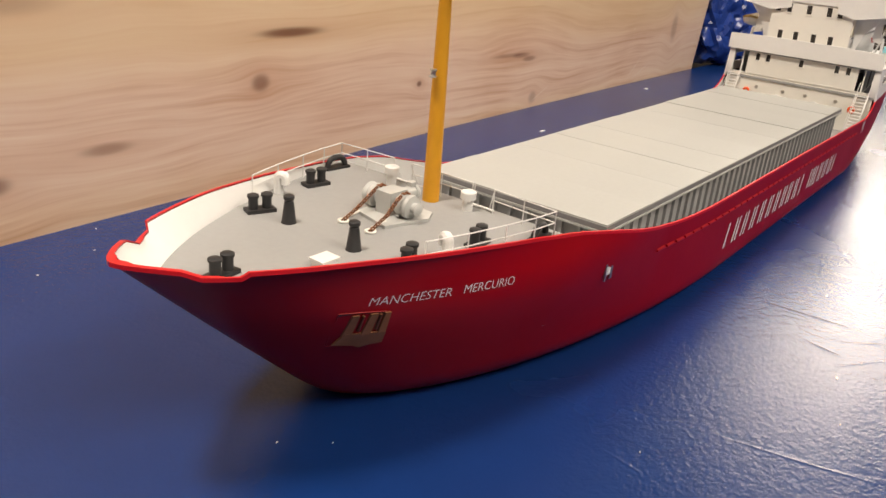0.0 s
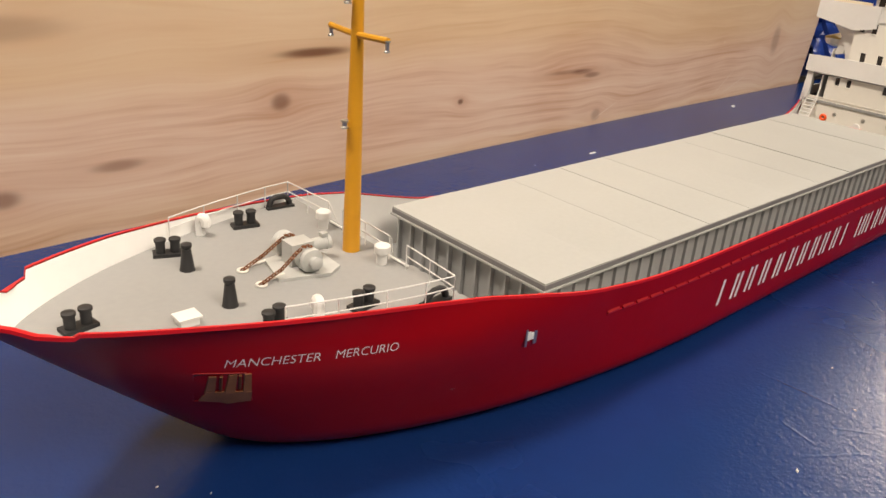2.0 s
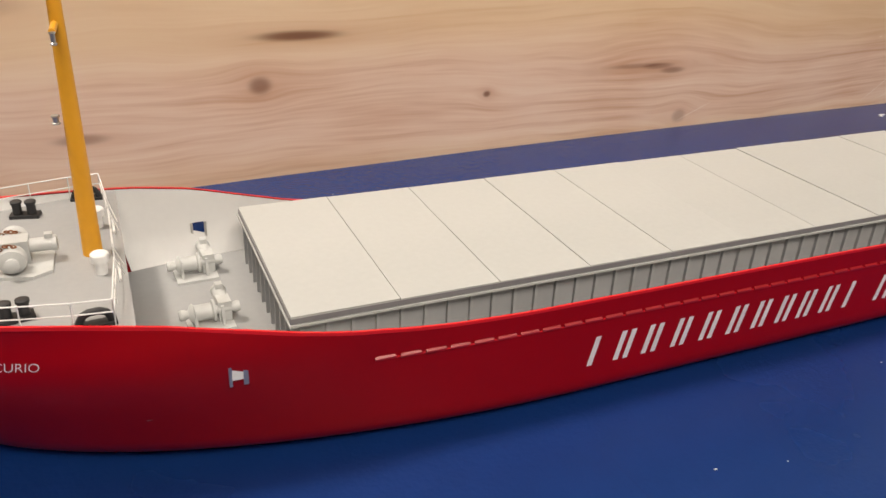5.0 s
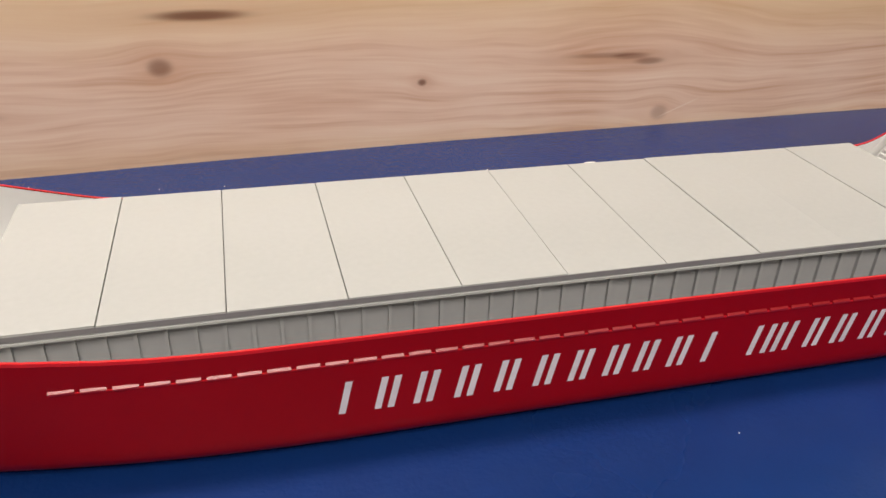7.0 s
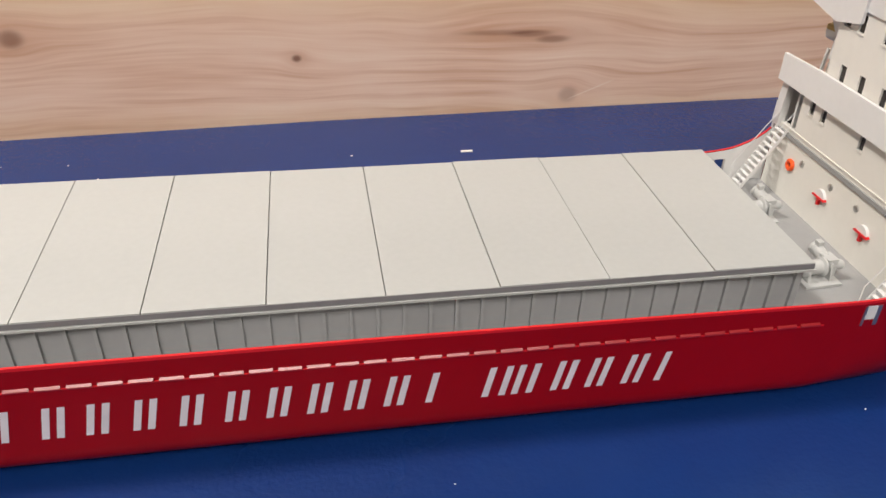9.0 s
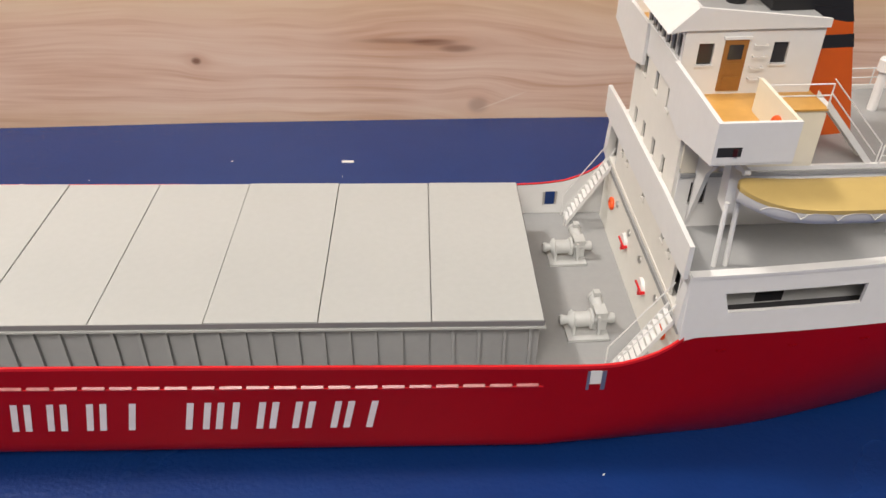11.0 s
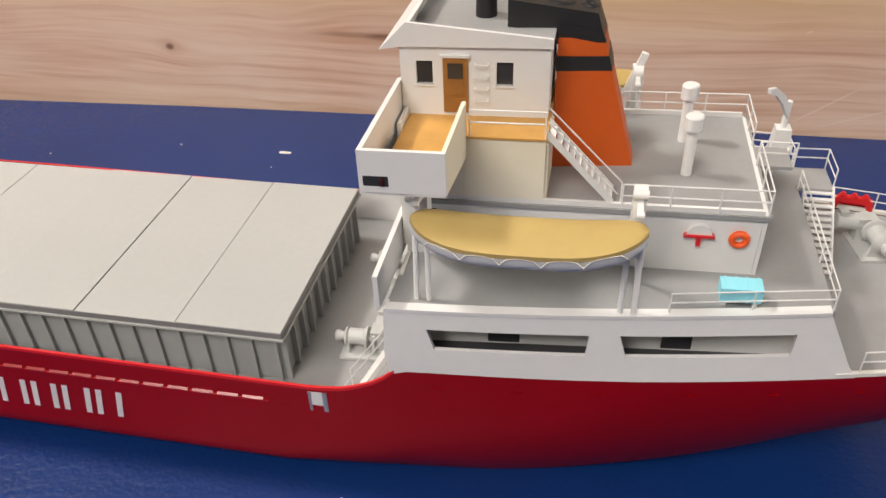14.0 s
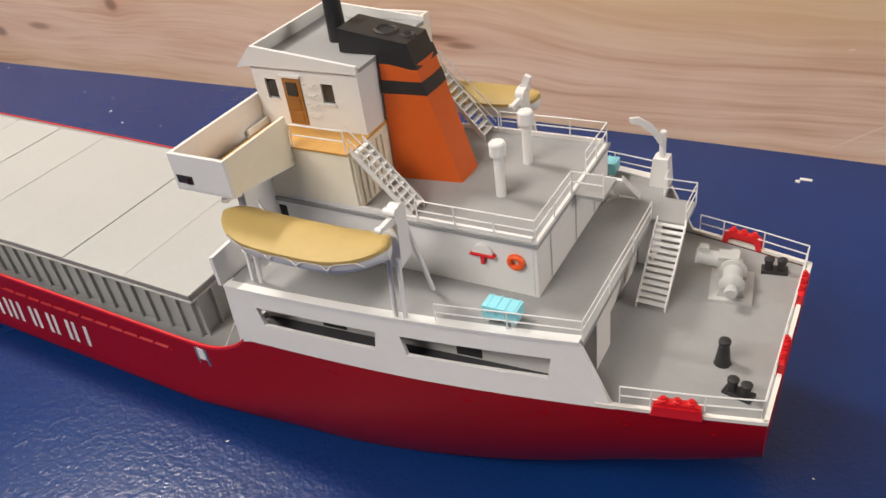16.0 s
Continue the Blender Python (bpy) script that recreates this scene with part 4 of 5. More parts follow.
# first tier front wall with its windows
tier1 = wall("deckhouse_front", lambda u, v, d: (FX + 0.10 + d, -4.55 + u, 6.25 + v), 9.1, 2.1,
             [(4.55 + y, 1.5, 0.17, 0.3) for y in (3.75, 2.85, 0.05, -2.85, -3.75)], ship, CREAM, label="cream deckhouse front with small windows")
for y0, y1 in ((-4.55, -4.43), (4.43, 4.55)):
    bm = bmesh.new()
    o = 1 if y1 > 0 else -1
    prism(bm, [(FX + 0.22, o * 5.1, 6.06), (62.6, o * 4.25, 6.06), (62.6, o * 4.13, 6.06), (FX + 0.22, o * 4.98, 6.06)], (0, 0, BOAT - 6.26))
    recess = part("deckhouse_side", bm, WHITE, ship, "white deckhouse side inside the covered passage")
    # doorways are flat panels, the dark inside put into their colour
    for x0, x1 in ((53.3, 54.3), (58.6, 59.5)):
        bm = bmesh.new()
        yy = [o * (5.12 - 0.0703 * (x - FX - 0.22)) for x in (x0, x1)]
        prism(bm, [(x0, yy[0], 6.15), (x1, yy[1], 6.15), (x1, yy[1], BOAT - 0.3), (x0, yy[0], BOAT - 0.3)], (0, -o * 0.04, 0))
        part("doorway", bm, PASSAGE_SHADE, recess, "open doorway with its inner shade painted dark")
    s = -1 if y0 < 0 else 1
    # added dark strip over the grey deck, painting in the passage's shade
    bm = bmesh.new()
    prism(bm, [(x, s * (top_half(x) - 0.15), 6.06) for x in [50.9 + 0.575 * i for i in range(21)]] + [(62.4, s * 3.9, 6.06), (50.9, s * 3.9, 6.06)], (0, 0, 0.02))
    part("passage_shade_strip", bm, PASSAGE_SHADE, ship, "dark strip painting shade onto the grey passage deck")
bm = bmesh.new()
box(bm, 62.5, 62.62, -3.82, 3.82, 6.06, BOAT - 0.2)
back = part("deckhouse_back", bm, WHITE, ship, "white after deckhouse wall with doors")
for y in (-3.0, -1.5, 1.2):
    bm = bmesh.new()
    box(bm, 62.62, 62.68, y - 0.42, y + 0.42, 6.15, 7.95)
    door = part("door", bm, WHITE, back, "plain white steel door", bevel=0.02)
    bm = bmesh.new()
    rod(bm, (62.72, y + 0.3, 7.0), (62.72, y + 0.3, 7.2), 0.04)
    part("door_handle", bm, STEEL, door)
for side in (-1, 1):
    bm = bmesh.new()
    prism(bm, [(62.65, side * 2.3, 6.06), (63.15, side * 2.3, 6.06), (63.15, side * 3.6, 6.06), (62.65, side * 3.6, 6.06)], (0, 0, 2.05))
    part("stores_locker", bm, WHITE, ship, "tall white deck locker", bevel=0.03)


# white side screens with long openings
def screen(side):
    slant = lambda x, z: x + (0.28 * (7.1 - z) if 51 < x < 52 or 57 < x < 58 else -0.10 * (7.1 - z) if 56 < x < 57 or 62 < x < 62.5 else 0.48 * (8.25 - z) if x > 63 else 0.0)

    def place(u, v, d):
        x = slant(u, v)
        f = (v - 5.9) / 2.35
        if v < 5.9:
            v = lerp_table(x, SHEER) - 0.02
        y = top_half(min(x, 68)) + 0.01 - f * (0.12 + 0.016 * (x - 50)) - d
        return (x, side * y, v)

    us = [50.35, 50.9, 51.74] + [51.74 + 4.62 * i / 8 for i in range(1, 9)] + [56.85, 57.42] + [57.42 + 4.75 * i / 8 for i in range(1, 9)] + [62.6, 63.05]
    vs = [5.88, 6.3, 6.84, 7.2, 7.60, 8.0, 8.27]
    b = bmesh.new()
    holed(b, place, us, vs, lambda u, v: 6.84 < v < 7.60 and (51.74 < u < 56.36 or 57.42 < u < 62.17), 0.14)
    ob = part("side_screen", b, WHITE, ship, "white side screen with two long openings")
    b = bmesh.new()
    prev = None
    for u in us:
        o, i = place(u, 8.27, -0.05), place(u, 8.27, 0.30)
        cur = verts(b, [(o[0], o[1], 8.24), (i[0], i[1], 8.24), (i[0], i[1], 8.36), (o[0], o[1], 8.36)])
        if prev:
            faces_between(b, prev, cur)
        else:
            b.faces.new(cur)
        prev = cur
    b.faces.new(prev)
    part("capping", b, WHITE, ob)
    # curved forward end of the screen
    b = bmesh.new()
    y = side * (top_half(50.4) - 0.12)
    ends = [(50.35, 5.9), (50.2, 6.3), (50.22, 7.0), (50.3, 8.3), (50.6, 8.3), (50.6, 5.9)]
    prism(b, [(x, y, z) for x, z in ends], (0, -side * 0.5, 0))
    part("end_post", b, WHITE, ob)


for side in (-1, 1):
    screen(side)


def boat_reach(x):
    return top_half(x) - 0.20 - 0.016 * (x - 50)


part("boat_deck", deck_sheet([50.35 + 0.6 * i for i in range(21)] + [63.15], BOAT, 0.2, boat_reach), GREY, ship, "grey painted boat deck")
bm = bmesh.new()
prism(bm, [(50.05, -6.25, BOAT - 0.05), (50.05, -6.25, 9.5), (50.05, -3.1, 9.62), (50.05, 3.5, 9.62), (50.05, 6.4, 9.5), (50.05, 6.4, BOAT - 0.05)], (0.16, 0, 0))
part("breastwork", bm, WHITE, ship, "white breastwork across the boat deck front", bevel=0.03)

# house on the boat deck and bridge block
HY0, HY1 = -3.25, 3.30
front = wall("house_front", lambda u, v, d: (50.25 + d, HY0 + u + shift(8.3 + v), BOAT + 0.3 + v), 6.55, 4.3,
             [(y - HY0 - 0.06, 1.32, 0.20, 0.36) for y in (2.35, 1.05, -0.4, -1.75)] + [(y - HY0 - 0.17, 3.55, 0.20, 0.36) for y in (2.95, 2.05, 0.45, -1.15, -2.0)],
             ship, CREAM, label="cream house front with two rows of windows")
for name, y in (("house_side_port", HY0), ("house_side_starboard", HY1)):
    s = 1 if y < 0 else -1
    side_wall = wall(name, lambda u, v, d: (50.37 + u, y + s * d, BOAT + v), 10.62, 2.3, [(0.75, 1.35, 0.28, 0.42)], ship, WHITE, label="white house side wall")
bm = bmesh.new()
box(bm, 61.0, 61.12, HY0, HY1, BOAT, TOP)
house_back = part("house_back", bm, WHITE, ship)
for y in (-1.8, 0.4, 2.2):
    bm = bmesh.new()
    box(bm, 61.12, 61.17, y - 0.4, y + 0.4, BOAT + 0.1, BOAT + 1.9)
    part("door", bm, WHITE, house_back, "plain white steel door", bevel=0.02)
bm = bmesh.new()
box(bm, 50.4, 61.2, HY0 - 0.08, HY1 + 0.08, TOP - 0.15, TOP)
part("house_top", bm, GREY, ship, "grey painted house top deck", bevel=0.03)
bm = bmesh.new()
box(bm, 50.37, 54.72, HY0 + 0.0, HY1 + 0.15, TOP, BRIDGE - 0.072)
part("bridge_base", bm, IVORY, ship, "cream bridge base block", bevel=0.03)
for i in range(7):
    bm = bmesh.new()
    box(bm, 54.72, 54.80, HY0 + 0.1 + 0.3 * i, HY0 + 0.24 + 0.3 * i, TOP + 0.1, BRIDGE - 0.25)
    part("wall_rib", bm, IVORY, ship, bevel=0.03)
# bridge deck of varnished wood, wings included
bm = bmesh.new()
outline = [(50.4, -6.24), (52.27, -6.24), (52.27, -3.3), (54.74, -3.3), (54.74, 3.5), (52.27, 3.5), (52.27, 6.48), (50.4, 6.48)]
prism(bm, [(x, y, BRIDGE - 0.07) for x, y in outline], (0, 0, 0.07))
part("bridge_deck", bm, DECKWOOD, ship, "varnished wooden bridge deck")
for side, tip, root in ((-1, -6.38, -3.25), (1, 6.62, 3.45)):
    # front of the wing, tapering up to the house side
    bm = bmesh.new()
    prism(bm, [(50.02, tip, 12.45), (50.02, tip, 13.78), (50.02, root * 0.55, 13.80), (50.02, root * 0.55, 12.2), (50.02, root * 1.0, 11.85)], (0.14, 0, 0))
    wing = part("bridge_wing", bm, WHITE, ship, "white bridge wing screen")
    bm = bmesh.new()
    prism(bm, [(50.16, tip, 12.48), (50.16, tip, 13.78), (52.40, tip, 13.78), (52.40, tip, 12.48)], (0, -side * 0.13, 0))
    tip_wall = part("wing_end", bm, WHITE, wing)
    bm = bmesh.new()
    prism(bm, [(50.14, tip + side * 0.012, 12.72), (50.84, tip + side * 0.012, 12.72), (50.84, tip + side * 0.012, 13.02), (50.14, tip + side * 0.012, 13.02)], (0, -side * 0.03, 0))
    recess = part("sidelight", bm, DARK, wing, "dark sidelight recess")
    bm = bmesh.new()
    rod(bm, (50.66, tip + side * 0.02, 12.76), (50.66, tip + side * 0.02, 12.98), 0.07, n=10)
    part("lens", bm, MAROON if side < 0 else FITTING, recess, "small coloured sidelight lens")
    bm = bmesh.new()
    prism(bm, [(52.28, tip - side * 0.13, 12.48), (52.28, tip - side * 0.13, 13.78), (52.28, root, 13.78), (52.28, root, 12.0)], (0.12, 0, 0))
    part("wing_back", bm, IVORY, wing)
    bm = bmesh.new()
    prism(bm, [(50.16, tip, 12.45), (52.38, tip, 12.45), (52.38, root, 11.95), (50.16, root, 11.9)], (0, 0, 0.06))
    part("wing_underside", bm, WHITE, wing)
    bm = bmesh.new()
    prism(bm, [(50.9, root, 8.4), (50.9, root, 11.9), (50.9, root + side * 2.2, 12.3), (50.9, root + side * 0.9, 10.9), (50.9, root + side * 0.45, 9.6)], (0.14, 0, 0))
    part("bracket", bm, WHITE, wing)

# wheelhouse
WY0, WY1, WX0, WX1, WZ = -1.92, 2.45, 50.17, 54.65, 14.9
port_wall = wall("wheelhouse_side", lambda u, v, d: (WX0 + u, WY0 + d, BRIDGE + v), WX1 - WX0, WZ - BRIDGE,
                 [(0.74, 1.38, 0.25, 0.36), (3.17, 1.38, 0.25, 0.36)], ship, WHITE, label="white wheelhouse side with two windows and a door")
wall("wheelhouse_side", lambda u, v, d: (WX0 + u, WY1 - d, BRIDGE + v), WX1 - WX0, WZ - BRIDGE,
     [(0.74, 1.38, 0.25, 0.36), (3.17, 1.38, 0.25, 0.36)], ship, WHITE, label="white wheelhouse side with two windows")
wall("wheelhouse_front", lambda u, v, d: (WX0 - 0.02 + d, WY0 + 0.12 + u, BRIDGE + v), WY1 - WY0 - 0.24, WZ - BRIDGE,
     [(0.32 + 0.58 * i, 1.55, 0.24, 0.42) for i in range(7)], ship, WHITE, label="white wheelhouse front with a row of windows")
bm = bmesh.new()
box(bm, WX1 - 0.12, WX1, WY0 + 0.12, WY1 - 0.12, BRIDGE - 2.08, WZ + 0.1)
part("wheelhouse_back", bm, WHITE, ship)
bm = bmesh.new()
box(bm, 51.48, 52.24, WY0 - 0.05, WY0 + 0.02, BRIDGE + 0.12, BRIDGE + 1.88)
door = part("wheelhouse_door", bm, DOORWOOD, ship, "brown varnished wooden door with a window", bevel=0.02)
bm = bmesh.new()
box(bm, 51.63, 52.09, WY0 - 0.08, WY0 - 0.04, BRIDGE + 1.22, BRIDGE + 1.70)
part("door_pane", bm, TINT, door, "small dark door window")
for z0, z1 in ((0.22, 0.62), (0.70, 1.08)):
    bm = bmesh.new()
    box(bm, 51.61, 52.11, WY0 - 0.075, WY0 - 0.04, BRIDGE + z0, BRIDGE + z1)
    part("door_panel", bm, DOORWOOD, door, bevel=0.02)
bm = bmesh.new()
box(bm, 51.41, 52.31, WY0 - 0.10, WY0, BRIDGE + 1.88, BRIDGE + 1.96)
part("lintel", bm, WHITE, door)
for i in range(4):
    bm = bmesh.new()
    z = BRIDGE + 0.55 + 0.38 * i
    tube(bm, [(52.45, WY0, z), (52.45, WY0 - 0.16, z), (52.85, WY0 - 0.16, z), (52.85, WY0, z)], 0.02)
    part("rung", bm, WHITE, port_wall)
# roof with its sloped visor and low parapets
bm = bmesh.new()
box(bm, WX0, WX1 + 0.05, WY0 - 0.02, WY1 + 0.02, WZ, WZ + 0.14)
roof = part("wheelhouse_roof", bm, GREY, ship, "grey wheelhouse roof")
bm = bmesh.new()
loft(bm, [[(49.55, y, 14.78), (50.42, y, 15.62), (50.54, y, 15.62), (50.2, y, 14.86)] for y in (WY0 + 0.03, WY1 - 0.03)])
part("visor", bm, WHITE, roof, "white sloped visor along the roof front")
for y in (WY0 - 0.1, WY1 - 0.02):
    bm = bmesh.new()
    prism(bm, [(49.55, y, 14.78), (50.42, y, 15.62), (54.72, y, 15.18), (54.72, y, 14.9), (50.2, y, 14.88)], (0, 0.12, 0))
    part("roof_parapet", bm, WHITE, roof)
bm = bmesh.new()
lathe(bm, (52.45, 0.35, WZ + 0.1), (0, 0, 1), ((0, 0.34), (1.5, 0.31), (2.2, 0.31), (2.25, 0.2)), 16)
part("exhaust_pipe", bm, FUNNEL_BLACK, ship, "black exhaust pipe on the wheelhouse roof")

# funnel
bm = bmesh.new()
FY = 0.15


def funnel_ring(z):
    f = (z - TOP) / 5.0
    x0, x1 = 54.76, 57.28 - 1.38 * f
    wf, wa = 0.92 - 0.22 * f, 0.62 + 0.04 * f
    return [(x0, -wf, z), (x1, -wa, z), (x1 + 0.03, 0.0, z), (x1, wa, z), (x0, wf, z)]


def funnel_band(z0, z1, mat, name, label, parent=None, out=1.0):
    b = bmesh.new()
    rings = []
    for z in (z0, z1):
        r = funnel_ring(z)
        mx, my = sum(p[0] for p in r) / 5, sum(p[1] for p in r) / 5
        rings.append([(mx + (x - mx) * out, my + (y - my) * out, z) for x, y, z in r])
    loft(b, rings)
    return part(name, b, mat, parent or ship, label, bevel=0.04)


funnel = funnel_band(TOP - 0.02, 14.75, ORANGE, "funnel", "orange funnel with black bands and top")
funnel_band(13.72, 14.18, FUNNEL_BLACK, "funnel_band", "black band round the funnel", funnel, 1.035)
bm = bmesh.new()
low, high = funnel_ring(14.6), funnel_ring(15.6)
low = [(x if k in (1, 2, 3) else 53.25, y, z if k in (1, 2, 3) else 15.08) for k, (x, y, z) in enumerate(low)]
high = [(x if k in (1, 2, 3) else 53.25, y, 15.48 if k in (1, 2, 3) else 15.88) for k, (x, y, z) in enumerate(high)]
loft(bm, [low, high])
prism(bm, [(54.7, -0.73, 14.55), (54.7, -0.73, 15.2), (56.0, -0.66, 15.0), (56.15, -0.66, 14.6)], (0, 1.42, 0))
cap = part("funnel_cap", bm, FUNNEL_BLACK, funnel, "matt black funnel top", bevel=0.05)
for x, y, rr in ((54.75, 0.0, 0.36), (55.6, 0.0, 0.19)):
    bm = bmesh.new()
    torus(bm, (x, y, 15.84 - 0.15 * (x - 53.3)), (0.15, 0, 1), rr, 0.09, 22, 8)
    lathe(bm, (x, y, 15.55 - 0.15 * (x - 53.3)), (0.15, 0, 1), ((0, rr), (0.2, rr)), 20)
    part("outlet", bm, FUNNEL_BLACK, cap)

# ladders


def ladder(a, b, wide, across, steps, name="ladder", label="white ship's ladder with rungs", slab=0.14):
    """A flight from a to b; across: unit vector along the treads."""
    a, b, across = Vector(a), Vector(b), Vector(across)
    ob = None
    for s in (-1, 1):
        m = bmesh.new()
        p, q = a + across * s * wide / 2, b + across * s * wide / 2
        up = Vector((0, 0, slab))
        prism(m, [tuple(p - up), tuple(q - up), tuple(q + up), tuple(p + up)], tuple(across * 0.05 * s))
        if ob is None:
            ob = part(name, m, WHITE, ship, label)
        else:
            part("stringer", m, WHITE, ob)
    m = bmesh.new()
    run = Vector((b.x - a.x, b.y - a.y, 0)).normalized() * 0.09
    w = across * wide / 2
    straight(loft, m, [[tuple(-run - w + Vector((0, 0, z))), tuple(run - w + Vector((0, 0, z))), tuple(run + w + Vector((0, 0, z))), tuple(-run + w + Vector((0, 0, z)))] for z in (-0.025, 0.025)])
    tread = finish(m, "tread", WHITE)
    for i in range(steps):
        alike("tread", tread, ob, tuple(a.lerp(b, (i + 0.7) / (steps + 0.4))))
    return ob


for side in (-1, 1):
    oy = 0.0 if side < 0 else 0.2
    ladder((56.75, side * 2.75, TOP + 0.1), (54.75, side * 2.75 + oy, BRIDGE + 0.1), 0.75, (0, 1, 0), 10)
    bm = bmesh.new()
    y = side * 3.15
    tube(bm, [(54.75, y, BRIDGE + 0.95), (56.95, y, TOP + 0.85), (56.95, y, TOP)], RAIL_R)
    tube(bm, [(54.75, y, BRIDGE + 0.5), (56.85, y, TOP + 0.45)], RAIL_R)
    part("hand_rail", bm, WHITE, ship)
    # from the after well up to the side passage
    ladder((48.5, side * 5.35, WELL + 0.25), (50.3, side * 5.35, 6.15), 0.8, (0, 1, 0), 12)
    bm = bmesh.new()
    for y in (side * 4.9, side * 5.8):
        tube(bm, [(48.4, y, WELL + 0.2), (48.4, y, WELL + 1.3), (50.4, y, 7.1)], RAIL_R)
    part("hand_rail", bm, WHITE, ship)
    rail("deck_rail", [(52.5, side * 3.28, BRIDGE), (54.7, side * 3.28, BRIDGE)], 0.85, 1.6)
    rail("deck_rail", [(57.0, side * 3.25, TOP), (61.1, side * 3.25, TOP)], 0.85, 1.5)
# stairs from the boat deck to the after deck
ladder((63.85, -0.15, 6.15), (63.85, 2.15, 8.3), 0.95, (1, 0, 0), 13, "stair", "white open stair to the after deck")
bm = bmesh.new()
box(bm, 63.1, 64.35, 2.1, 3.6, BOAT - 0.12, BOAT)
part("stair_landing", bm, GREY, ship, bevel=0.02)
rail("deck_rail", [(61.1, -3.25, TOP), (61.1, -0.2, TOP)], 0.85, 1.6)
rail("deck_rail", [(61.1, 1.1, TOP), (61.1, 3.25, TOP)], 0.85, 1.2)
bm = bmesh.new()
box(bm, 61.21, 62.2, -0.25, 1.05, TOP - 0.13, TOP - 0.01)
part("ladder_landing", bm, GREY, ship, bevel=0.02)
rail("deck_rail", [(61.1, -0.25, TOP), (62.2, -0.25, TOP)], 0.85, 1.2)
ladder((62.0, 3.2, BOAT + 0.1), (62.0, 1.15, TOP - 0.05), 0.7, (1, 0, 0), 8)
# boat deck rails
rail("deck_rail", [(58.55, -boat_reach(58.55) + 0.05, BOAT), (63.1, -boat_reach(63.1) + 0.05, BOAT), (63.15, 0.0, BOAT), (63.15, 2.05, BOAT)], 0.75, 2.2)
rail("deck_rail", [(58.55, boat_reach(58.55) - 0.05, BOAT), (63.1, boat_reach(63.1) - 0.05, BOAT), (63.15, 3.65, BOAT)], 0.75, 2.2)
rail("deck_rail", [(63.2, 3.6, BOAT), (64.32, 3.6, BOAT), (64.32, 2.15, BOAT)], 0.8, 1.3)
# after deck rails
sides = [(64.3, top_half(64.3) - 0.1), (65.2, top_half(65.2) - 0.1)], [(66.7, top_half(66.7) - 0.1), (68.25, 3.95)]
for side in (-1, 1):
    rail("deck_rail", [(x, side * y, 6.08) for x, y in (sides[0] + sides[1])], 0.85, 1.5)
rail("deck_rail", [(68.25, -3.95, 6.08), (68.25, 3.95, 6.08)], 0.85, 2.0)

# lifeboats under their davits


